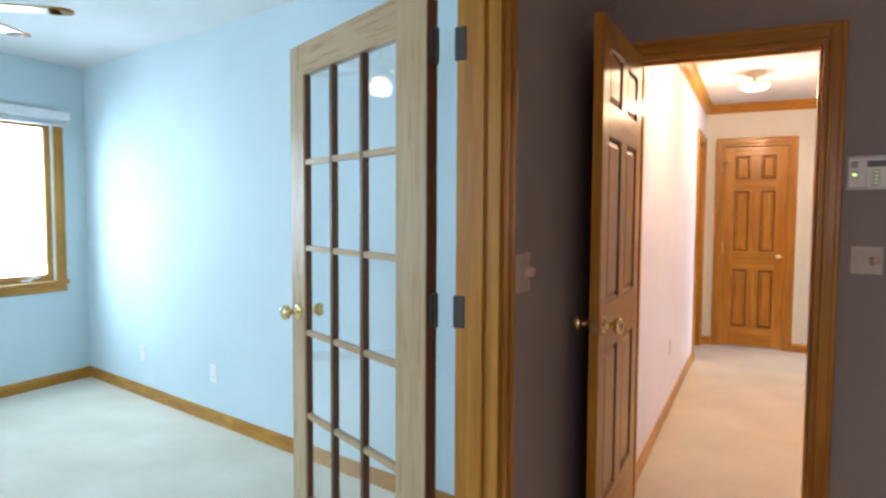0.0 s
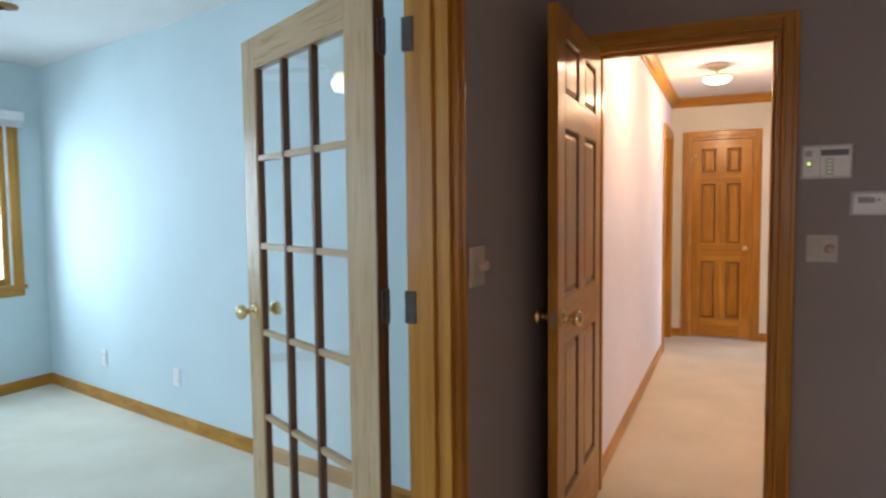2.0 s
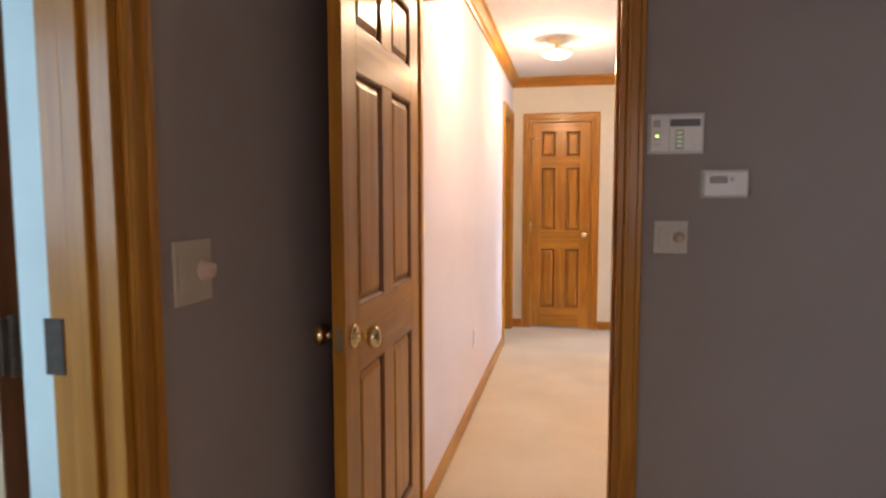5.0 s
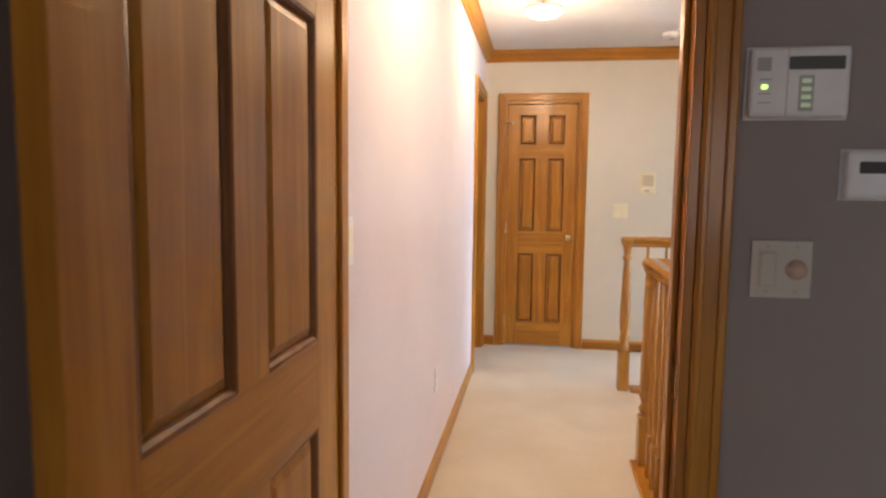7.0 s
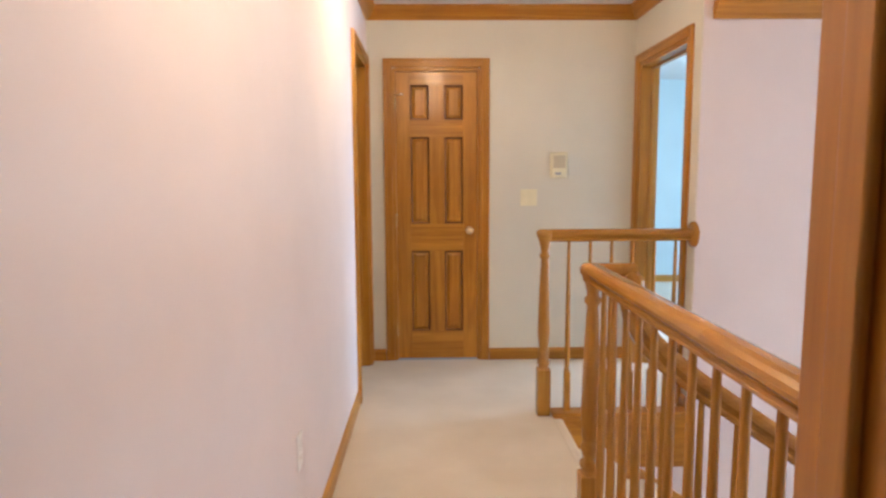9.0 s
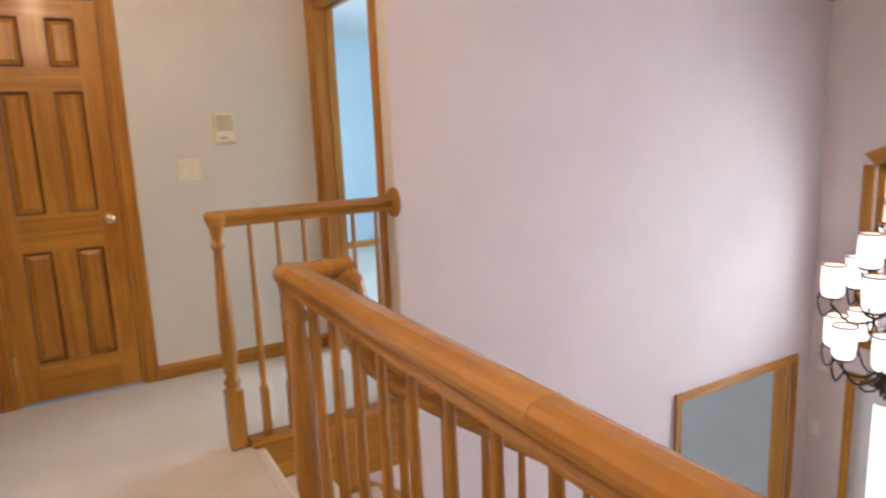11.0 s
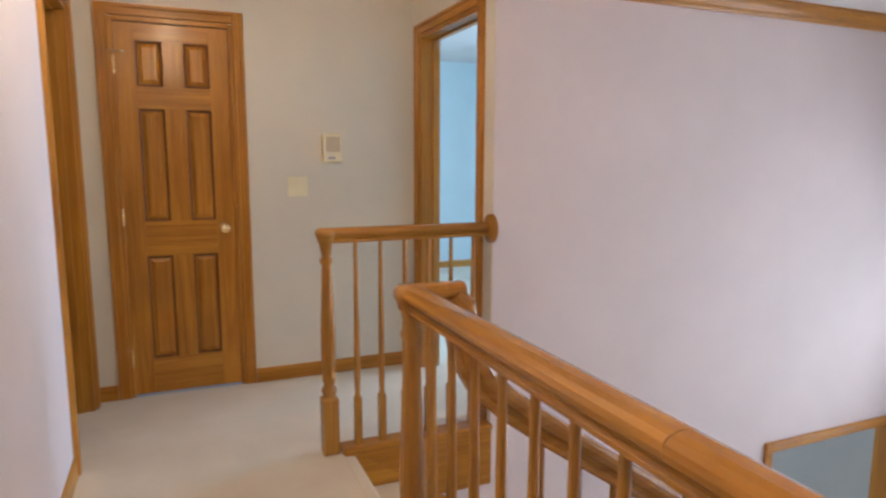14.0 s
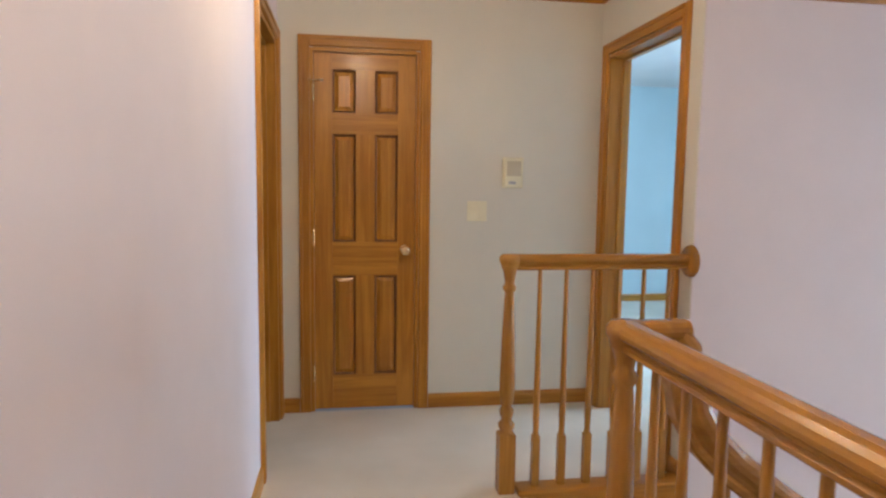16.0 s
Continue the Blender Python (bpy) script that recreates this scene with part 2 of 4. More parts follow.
ARC = (4.80, 6.79, -0.26, 0.97, 0.22)
FD = (4.76, 6.81, ZL, -0.60)

solid("floor", boxes([(XL, -1.32, -0.3, 5.32, YH, 0), (XW - 0.12, -0.02, -0.3, XL, YB + 0.12, 0), (XH - 0.12, YH, -0.3, XS, YE, 0), (XS, YP, -0.3, XR + 0.12, YE, 0), (0.3, 6.9, -0.3, XH - 0.12, 9.4, 0), (XR + 0.12, YP + 0.12, -0.3, 7.2, 11.62, 0)]), M_CARPET, "cream cut-pile carpet over the upper floor", "carpet")
solid("wall_room_front", boxes(wall_rows("y", YF, 4.26, XL, 5.32, 0, RC, [(D1[0], D1[1], 0, D1[2])])), M_TAUPE, "taupe painted wall around the hall doorway", "wall")
solid("wall_hall_near", boxes(wall_rows("y", 4.26, YH, XH - 0.12, XF, 0, HC + 0.1, [(D1[0], D1[1], 0, D1[2])]) + [(XS, 4.26, ZL, XF, YH, 0)]), M_PINK, "blush white wall on the hall side", "wall")
solid("wall_room_left", boxes(wall_rows("x", 1.84, XL, -1.2, YF, 0, RC, [(D2[0], D2[1], 0, D2[2])])), M_TAUPE, "taupe painted wall beside the glazed door", "wall")
solid("wall_blue_east", boxes(wall_rows("x", XB, 1.84, 0, YB, 0, RC, [(D2[0], D2[1], 0, D2[2])])), M_BLUE, "pale blue painted wall", "wall")
SLANT = radians(-12.0)


def slanted(bm):
    """Turn a shape about the far corner of the blue room, whose back wall runs askew."""
    bmesh.ops.transform(bm, verts=bm.verts, matrix=Matrix.Translation((XW, YB, 0)) @ Matrix.Rotation(SLANT, 4, "Z") @ Matrix.Translation((-XW, -YB, 0)))
    return bm


solid("wall_blue_north", slanted(boxes([(XW - 0.1, YB, 0, 1.86, YB + 0.12, RC)])), M_BLUE, "pale blue wall with two outlets", "wall")
solid("wall_blue_west", boxes(wall_rows("x", XW - 0.12, XW, -0.02, YB + 0.12, 0, RC, [WIN])), M_BLUE, "pale blue wall around a window", "wall")
solid("wall_blue_south", boxes(wall_rows("y", -0.02, 0.1, XW, XB, 0, RC, [(-1.6, 0.4, 0.8, 2.2)])), M_BLUE, "pale blue wall", "wall")
solid("wall_room_back", boxes(wall_rows("y", -1.32, -1.2, XL, 5.32, 0, RC, [(3.1, 4.7, 0.9, 2.1)])), M_TAUPE, "taupe painted wall", "wall")
solid("wall_room_right", boxes([(5.2, -1.2, 0, 5.32, YF, RC)]), M_TAUPE, "taupe painted wall", "wall")
solid("wall_hall_left", boxes(wall_rows("x", XH - 0.12, XH, YH, YE, 0, HC, [(D3[0], D3[1], 0, D3[2])])), M_PINK, "long blush white hall wall", "wall")
solid("wall_landing_end", boxes(wall_rows("y", YE, YE + 0.12, XH - 0.12, XR + 0.12, 0, HC, [(D4[0], D4[1], 0, D4[2])])), M_CREAM, "cream wall at the end of the landing", "wall")
solid("wall_landing_right", boxes(wall_rows("x", XR, XR + 0.12, YP, YE, 0, HC, [(D5[0], D5[1], 0, D5[2])])), M_CREAM, "cream wall with the far doorway", "wall")
OPN = (5.84, 7.06, ZL, -0.51)
solid("wall_foyer_tall", boxes(wall_rows("y", YP - 0.004, YP + 0.12, XR + 0.004, XF, ZL, HC, [OPN]) + [(XS, YP - 0.004, ZL, XR + 0.004, YP + 0.12, -0.3)]), M_PINK, "tall two-storey blush foyer wall", "wall")
solid("wall_under_hall", boxes([(XS - 0.12, YH, ZL, XS - 0.02, YP, -0.3)]), M_PINK, "blush wall below the hall floor", "wall")
bm = boxes(wall_rows("x", XF, XF + 0.12, 4.26, YP + 0.12, ZL, ARC[3], [(ARC[0], ARC[1], ARC[2], ARC[3]), FD]))


def arch_z(y, rise=ARC[4], spring=ARC[3], a=ARC[0], b=ARC[1]):
    w = (b - a) / 2
    r = (w * w + rise * rise) / (2 * rise)
    return spring + math.sqrt(max(0, r * r - (y - (a + b) / 2) ** 2)) - (r - rise)


N = 20
for i in range(N):
    y0, y1 = ARC[0] + (ARC[1] - ARC[0]) * i / N, ARC[0] + (ARC[1] - ARC[0]) * (i + 1) / N
    vs = []
    for x in (XF, XF + 0.12):
        vs.append([bm.verts.new((x, y0, arch_z(y0))), bm.verts.new((x, y1, arch_z(y1))), bm.verts.new((x, y1, HC)), bm.verts.new((x, y0, HC))])
    bm.faces.new(vs[0])
    bm.faces.new(vs[1])
    bm.faces.new((vs[0][0], vs[0][1], vs[1][1], vs[1][0]))
box(bm, XF, 4.26, ARC[3], XF + 0.12, ARC[0], HC)
box(bm, XF, ARC[1], ARC[3], XF + 0.12, YP + 0.12, HC)
solid("wall_foyer_front", bm, M_PINK, "blush foyer wall around the arched window", "wall")
solid("ceiling_room", boxes([(XB - 0.06, -1.32, RC, 5.32, 4.26, RC + 0.1)]), M_CEIL, "white flat ceiling", "ceiling")
solid("ceiling_blue", boxes([(XW - 0.12, -0.02, RC, 1.715, YB + 0.12, RC + 0.1)]), M_CEIL, "white ceiling of the blue room", "ceiling")
solid("ceiling_hall", boxes([(XH - 0.12, YH, HC, XR + 0.05, YE + 0.12, HC + 0.1), (XR + 0.05, YP, HC, XR + 0.12, YE + 0.12, HC + 0.1)]), M_CEIL, "white hall ceiling", "ceiling")
solid("ceiling_foyer", boxes([(XR + 0.05, YH, FC, XF, YP - 0.004, HC + 0.1)]), M_CEIL, "white foyer ceiling", "ceiling")
solid("floor_lower", boxes([(XS - 0.12, YH, ZL - 0.2, XF + 0.12, 10.1, ZL)]), M_TILE, "tan tiled foyer floor", "floor")
# room behind the low foyer opening
solid("wall_lower_room", boxes([*wall_rows("y", 10, 10.1, XS, XF + 0.12, ZL, -0.3, [(3.7, 5.1, -1.95, -0.65)]), (XF, YP + 0.12, ZL, XF + 0.12, 10, -0.3), (XS - 0.12, YP + 0.12, ZL, XS, 10.1, -0.3)]), paint("grey_green_paint", (0.5, 0.53, 0.53)), "grey wall in the room beyond the foyer", "wall")
# far blue room, and the dark room beside the landing
solid("wall_far_room", boxes([(XR + 0.12, 11.5, 0, 7.2, 11.62, HC)] + wall_rows("x", 7.08, 7.2, YP + 0.12, 11.5, 0, HC, [(7.45, 8.9, 0.7, 2.2)]) + [(XR, YE + 0.12, 0, XR + 0.12, 11.62, HC), (XR + 0.125, YP + 0.125, 0, 7.08, YP + 0.16, HC)]), M_BLUE, "pale blue wall of the far room", "wall")
solid("ceiling_far_room", boxes([(XR + 0.12, YP + 0.12, HC, 7.2, 11.62, HC + 0.1)]), M_CEIL, "white ceiling of the far room", "ceiling")
solid("wall_side_room", boxes([(0.3, 6.8, 0, XH - 0.12, 6.9, HC), (0.3, 9.3, 0, XH - 0.12, 9.4, HC), (0.2, 6.8, 0, 0.3, 9.4, HC), (XH - 0.12, YE + 0.12, 0, XH - 0.02, 9.4, HC)]), M_BLUE, "wall of the unlit side room", "wall")
solid("ceiling_side_room", boxes([(0.2, 6.8, HC, XH - 0.12, 9.4, HC + 0.1)]), M_CEIL, "white ceiling of the side room", "ceiling")
solid("closet_back", boxes([(XH - 0.02, YE + 0.6, 0, 3.0, YE + 0.7, HC)]), M_CREAM, "cream closet wall", "wall")
solid("ground", boxes([(-3000, -3000, ZL - 0.6, 3000, 3000, ZL - 0.35)]), M_SNOW, "pale winter ground around the house", "ground")

# ---- doors, frames and trim ----


def casing(parent, axis, face, out, a0, a1, top, foot=0.0, w=0.066, mat=OAK):
    """Moulded boards round an opening, standing proud of a wall face on the side out (+1 or -1)."""
    def slab(u0, u1, z0, z1, d0, d1):
        p0, p1 = sorted((face + out * d0, face + out * d1))
        return (p0, u0, z0, p1, u1, z1) if axis == "x" else (u0, p0, z0, u1, p1, z1)
    g = "y" if axis == "x" else "x"
    for lo, hi, inner in ((a0 - w, a0 - 0.004, 1), (a1 + 0.004, a1 + w, -1)):
        bm = boxes([slab(lo, hi, foot, top + w, 0, 0.014)], 0.004)
        e = (hi - 0.016, hi - 0.004) if inner > 0 else (lo + 0.004, lo + 0.016)
        o = (lo + 0.002, lo + 0.02) if inner > 0 else (hi - 0.02, hi - 0.002)
        box(bm, *slab(e[0], e[1], foot, top + w * 0.3, 0.01, 0.018), bevel=0.003)
        box(bm, *slab(o[0], o[1], foot, top + w - 0.002, 0.01, 0.021), bevel=0.004)
        part("casing", bm, mat["z"], parent)
    bm = boxes([slab(a0 - 0.004, a1 + 0.004, top + 0.004, top + w, 0, 0.0135)], 0.004)
    box(bm, *slab(a0 - 0.02, a1 + 0.02, top + w - 0.021, top + w - 0.002, 0.01, 0.0215), bevel=0.004)
    box(bm, *slab(a0, a1, top + 0.006, top + 0.018, 0.01, 0.0175), bevel=0.003)
    part("casing", bm, mat[g], parent)


def jambs(parent, axis, p0, p1, a0, a1, top, stop, mat=OAK, mat_stop=OAK):
    """Lining of an opening with the strip that the door closes on."""
    def slab(u0, u1, z0, z1, q0, q1):
        return (q0, u0, z0, q1, u1, z1) if axis == "x" else (u0, q0, z0, u1, q1, z1)
    q0, q1 = p0 - 0.003, p1 + 0.003
    part("jamb", boxes([slab(a0 - 0.004, a0 + 0.016, 0, top, q0, q1)], 0.002), mat["z"], parent)
    part("jamb", boxes([slab(a1 - 0.016, a1 + 0.004, 0, top, q0, q1)], 0.002), mat["z"], parent)
    part("jamb", boxes([slab(a0 + 0.016, a1 - 0.016, top - 0.018, top + 0.004, q0, q1)], 0.002), mat["x" if axis == "y" else "y"], parent)
    if stop:
        s0, s1 = stop
        part("stop", boxes([slab(a0 + 0.016, a0 + 0.028, 0, top - 0.018, s0, s1)], 0.003), mat_stop["z"], parent)
        part("stop", boxes([slab(a1 - 0.028, a1 - 0.016, 0, top - 0.018, s0, s1)], 0.003), mat_stop["z"], parent)
        part("stop", boxes([slab(a0 + 0.028, a1 - 0.028, top - 0.03, top - 0.018, s0, s1)], 0.003), mat_stop["x" if axis == "y" else "y"], parent)


def frame_of(name, label):
    return thing(name, Matrix.Identity(4), label, "door frame", kind="structure")


fr = frame_of("door_frame_1", "honey oak door frame between taupe room and hall")
casing(fr, "y", YF, -1, D1[0] + 0.002, D1[1], D1[2])
part("casing", boxes([(D1[1] + 0.004, YH, 0, D1[1] + 0.066, YH + 0.016, D1[2] + 0.066)], 0.004), OAK["z"], fr)
part("casing", boxes([(XH + 0.002, YH, D1[2] + 0.004, D1[1] + 0.004, YH + 0.016, D1[2] + 0.066)], 0.004), OAK["x"], fr)
jambs(fr, "y", YF, YH, D1[0], D1[1], D1[2], (YF + 0.04, YF + 0.075))
part("strike_plate", boxes([(D1[1] - 0.019, YF + 0.012, 0.90, D1[1] - 0.0155, YF + 0.035, 0.97)], 0.001), M_BRASS, fr, "brass strike plate")
fr = frame_of("door_frame_2", "oak frame of the glazed double doorway")
casing(fr, "x", XL, 1, D2[0], D2[1], D2[2])
casing(fr, "x", XB, -1, D2[0], D2[1], D2[2])
jambs(fr, "x", XB, XL, D2[0], D2[1], D2[2], (XB + 0.045, XB + 0.08), OAK, OAK)
fr = frame_of("door_frame_3", "oak door frame of the side room")
casing(fr, "x", XH, 1, D3[0], D3[1], D3[2])
jambs(fr, "x", XH - 0.12, XH, D3[0], D3[1], D3[2], (XH - 0.08, XH - 0.045))
fr = frame_of("door_frame_4", "oak door frame of the closet")
casing(fr, "y", YE, -1, D4[0], D4[1], D4[2])
jambs(fr, "y", YE, YE + 0.12, D4[0], D4[1], D4[2], (YE + 0.045, YE + 0.08))
fr = frame_of("door_frame_5", "oak door frame of the far blue room")
casing(fr, "x", XR, -1, D5[0], D5[1], D5[2])
jambs(fr, "x", XR, XR + 0.12, D5[0], D5[1], D5[2], (XR + 0.07, XR + 0.105))


def knob(parent, at, out, label="polished brass knob"):
    """A round knob on its rose, pointing along out (+-y of the leaf)."""
    m = Matrix.Translation(at) @ Matrix.Rotation(radians(-90 * out), 4, "X")
    bm = bmesh.new()
    lathe(bm, [(0, 0), (0.032, 0), (0.031, 0.005), (0.024, 0.01), (0.013, 0.013), (0.011, 0.03), (0.016, 0.036), (0.026, 0.044), (0.029, 0.055), (0.026, 0.065), (0.016, 0.071), (0, 0.073)], matrix=m, seg=20)
    return part("knob", bm, M_BRASS, parent, label)


def hinge(parent, at, leaf_dir, mat, y=0.0):
    bm = bmesh.new()
    lathe(bm, [(0, -0.052), (0.005, -0.05), (0.0075, -0.045), (0.0075, -0.016), (0.0065, -0.015), (0.0075, -0.014), (0.0075, 0.014), (0.0065, 0.015), (0.0075, 0.016), (0.0075, 0.045), (0.005, 0.05), (0, 0.052)], at=at, seg=10)
    box(bm, at[0], at[1] - 0.002, at[2] - 0.045, at[0] + leaf_dir[0], at[1] + 0.002, at[2] + 0.045)
    box(bm, at[0] - 0.002, at[1], at[2] - 0.045, at[0] + 0.002, at[1] + leaf_dir[1], at[2] + 0.045)
    return part("hinge", bm, mat, parent, "")


def raised_panel(x0, x1, z0, z1, t):
    """A raised door panel: sunk margin, sloped shoulder, flat field, on both faces."""
    bm = bmesh.new()
    for side in (0, 1):
        ys = [0.0135, 0.0135, 0.004] if side == 0 else [t - 0.0135, t - 0.0135, t - 0.004]
        rings = []
        for inset, y in zip((-0.006, 0.014, 0.034), ys):
            rings.append([bm.verts.new((x, y, z)) for x, z in ((x0 + inset, z0 + inset), (x1 - inset, z0 + inset), (x1 - inset, z1 - inset), (x0 + inset, z1 - inset))])
        for a, b in zip(rings, rings[1:]):
            for k in range(4):
                bm.faces.new((a[k], a[(k + 1) % 4], b[(k + 1) % 4], b[k]))
        bm.faces.new(rings[-1])
    return bm


def panel_mould(x0, x1, z0, z1, t):
    """The quarter-round bead round a panel, both faces."""
    bm = bmesh.new()
    for y0, y1 in ((0.0, 0.0135), (t, t - 0.0135)):
        prof = [(0.0, y0), (0.006, y0 + (y1 - y0) * 0.12), (0.011, y0 + (y1 - y0) * 0.5), (0.013, y1)]
        rings = [[bm.verts.new((x, y, z)) for x, z in ((x0 + i, z0 + i), (x1 - i, z0 + i), (x1 - i, z1 - i), (x0 + i, z1 - i))] for i, y in prof]
        for a, b in zip(rings, rings[1:]):
            for k in range(4):
                bm.faces.new((a[k], a[(k + 1) % 4], b[(k + 1) % 4], b[k]))
    return bm


def six_panel_door(name, m, w, label, knobs=(0, 1), hinges=None, h=2.03, t=0.035, panels=((0.21, 0.785), (0.975, 1.575), (1.69, 1.925)), lock=0.93):
    """Hinge edge at x=0, thickness 0 to t along y."""
    d = thing(name, m, label, "door")
    k = w / 0.58
    st = 0.10 * (0.85 + 0.15 * k)
    mid0, mid1 = w / 2 - 0.052, w / 2 + 0.052
    rows = panels
    part("stile", boxes([(0, 0, 0.012, st, t, h)], 0.0015), OAK["z"], d)
    part("stile", boxes([(w - st, 0, 0.012, w, t, h)], 0.0015), OAK["z"], d)
    edges = [0.012, *[z for row in rows for z in row], h]
    for z0, z1 in zip(edges[::2], edges[1::2]):
        part("rail", boxes([(st, 0, z0, w - st, t, z1)], 0.0008), OAK["x"], d)
    for z0, z1 in rows:
        part("mullion", boxes([(mid0, 0, z0, mid1, t, z1)], 0.0008), OAK["z"], d)
        for x0, x1 in ((st, mid0), (mid1, w - st)):
            p = part("panel", raised_panel(x0, x1, z0, z1, t), OAK["z"], d)
            # bead coloured dark so the recess reads as shaded all round
            part("panel_bead", panel_mould(x0, x1, z0, z1, t), M_GROOVE_SHADE, p, "panel moulding with the groove shade painted dark")
    for s in knobs:
        knob(d, (w - 0.058, 0 if s == 0 else t, lock), -1 if s == 0 else 1)
    if knobs:
        part("latch", boxes([(w - 0.0005, 0.006, lock - 0.03, w + 0.0015, t - 0.006, lock + 0.03)]), M_BRASS, d, "brass latch plate")
    for z in (0.22, 1.0, 1.8) if hinges is not None else ():
        hinge(d, (-0.004, hinges, z), (0.005, 0.008), M_BRASS)
    return d


# open hall door, standing square to its wall along the taupe side wall
six_panel_door("hall_door", pose(1.995, 4.178, 0, 0, 0, -90), 0.766, "open honey oak six-panel door with brass knobs", (0, 1), -0.004, h=2.04, panels=((0.27, 0.848), (1.022, 1.632), (1.745, 1.945)), lock=0.955)
# closet door, shut
six_panel_door("closet_door", pose(D4[0] + 0.018, YE + 0.006, 0, 0, 0, 0), D4[1] - D4[0] - 0.036, "shut honey oak six-panel closet door with brass knob", (0,), -0.004, h=2.012)
# side room door, open into the dark room
six_panel_door("side_room_door", pose(XH - 0.118, D3[1] - 0.02, 0, 0, 0, 180 - 4), 0.66, "open oak six-panel door of the side room", (0, 1), 0.0)
# hinge-pin stop on the closet door
hs = thing("hinge_pin_stop", pose(D4[0] + 0.016, YE - 0.004, 1.86), "small brass hinge-pin door stop on the closet door", "door stop")
bm = bmesh.new()
tube(bm, [(-0.03, -0.018, 0), (0.0, -0.008, 0), (0.045, -0.022, 0)], 0.004)
part("arm", bm, M_BRASS, hs)
bm = bmesh.new()
lathe(bm, [(0, -0.006), (0.008, -0.005), (0.008, 0.004), (0, 0.006)], at=(0.045, -0.022, 0), seg=10)
part("bumper", bm, M_IVORY, hs, "rubber bumper")


def french_door(m, w=0.922, h=1.985, t=0.035):
    d = thing("french_door", m, "open fifteen-pane oak glazed door with brass knob", "door")
    st, sh, tr, br = 0.118, 0.16, 0.118, 0.236
    part("stile", boxes([(0, 0, 0.012, sh, t, h)], 0.002), PALE["z"], d)
    part("stile", boxes([(w - st, 0, 0.012, w, t, h)], 0.002), PALE["z"], d)
    part("rail", boxes([(sh, 0, h - tr, w - st, t, h)], 0.001), PALE["x"], d)
    part("rail", boxes([(sh, 0, 0.012, w - st, t, br)], 0.001), PALE["x"], d)
    gw, gh = w - st - sh, h - tr - br
    for i in (1, 2):
        x = sh + gw * i / 3
        # upright bars carry their shadow side as dark colour; cross bars stay pale
        part("muntin", boxes([(x - 0.011, 0.003, br, x + 0.011, t - 0.003, h - tr)], 0.004), M_BAR_SHADE, d, "oak glazing bar with its shaded side painted dark")
    for j in range(1, 5):
        z = br + gh * j / 5
        for i in range(3):
            a, b = sh + gw * i / 3 + (0.011 if i else 0), sh + gw * (i + 1) / 3 - (0.011 if i < 2 else 0)
            part("muntin", boxes([(a, 0.004, z - 0.011, b, t - 0.004, z + 0.011)], 0.004), PALE["x"], d)
    for j in range(5):
        for i in range(3):
            x0, x1, z0, z1 = sh + gw * i / 3, sh + gw * (i + 1) / 3, br + gh * j / 5, br + gh * (j + 1) / 5
            p = part("pane", boxes([(x0 + 0.004, t / 2 - 0.002, z0 + 0.004, x1 - 0.004, t / 2 + 0.002, z1 - 0.004)]), M_GLASS, d, "clear glass pane")
            p.visible_shadow = False
    for x0, x1 in ((sh, sh + 0.008), (w - st - 0.008, w - st)):
        # bead shade is in the colour too
        part("glazing_bead", boxes([(x0, 0.005, br, x1, t - 0.005, h - tr)], 0.002), M_BAR_SHADE, d, "oak glazing bead with its shade painted dark")
    # added strip draws the dark line along the hinge edge
    part("edge_strip", boxes([(-0.003, 0.001, 0.014, 0.004, t + 0.001, h - 0.002)], 0.001), M_BAR_SHADE, d, "dark hinge edge of the leaf")
    knob(d, (w - 0.062, 0, 0.965), -1)
    knob(d, (w - 0.062, t, 0.965), 1)
    for z in (0.24, 1.08, 1.81):
        hinge(d, (-0.022, 0.018, z), (0.03, 0.018), M_NICKEL)
    return d


french_door(Matrix.Translation((1.689, 2.785, 0)) @ Matrix.Rotation(radians(153.5), 4, "Z") @ Matrix.Translation((-0.008, -0.018, 0)))
for z in (0.24, 1.08, 1.81):
    tagged(new("hinge_plate", mesh_of("hinge_plate", boxes([(XB - 0.012, D2[1] - 0.019, z - 0.045, XB + 0.022, D2[1] - 0.0155, z + 0.045)], 0.001), M_NICKEL)), "worn steel hinge plate on the glazed door jamb", "hinge", "jamb hinge plates")

for z in (0.24, 1.02, 1.80):
    tagged(new("hinge_plate", mesh_of("hinge_plate", boxes([(XH - 0.112, D3[1] - 0.0195, z - 0.045, XH - 0.078, D3[1] - 0.0155, z + 0.045)], 0.001), M_BRASS)), "brass hinge plate on the side room jamb", "hinge", "jamb hinge plates")

BASE_SEC = [(0, 0), (0.013, 0), (0.013, 0.062), (0.009, 0.074), (0.004, 0.082), (0, 0.083)]


def skirting(rows, name="baseboard", mat=OAK, label="honey oak baseboard"):
    """rows: axis, face, out, a0, a1, z; one board each."""
    for axis, face, out, a0, a1, z in rows:
        bm = bmesh.new()
        rings = []
        for a in (a0, a1):
            rings.append([bm.verts.new((face + out * d, a, z + u) if axis == "x" else (a, face + out * d, z + u)) for d, u in BASE_SEC])
        n = len(BASE_SEC)
        for k in range(n):
            bm.faces.new((rings[0][k], rings[0][(k + 1) % n], rings[1][(k + 1) % n], rings[1][k]))
        bm.faces.new(rings[0])
        bm.faces.new(rings[1])
        if (axis, face) == ("y", YB):
            slanted(bm)
        solid(name, bm, mat["y" if axis == "x" else "x"], label, "baseboard")


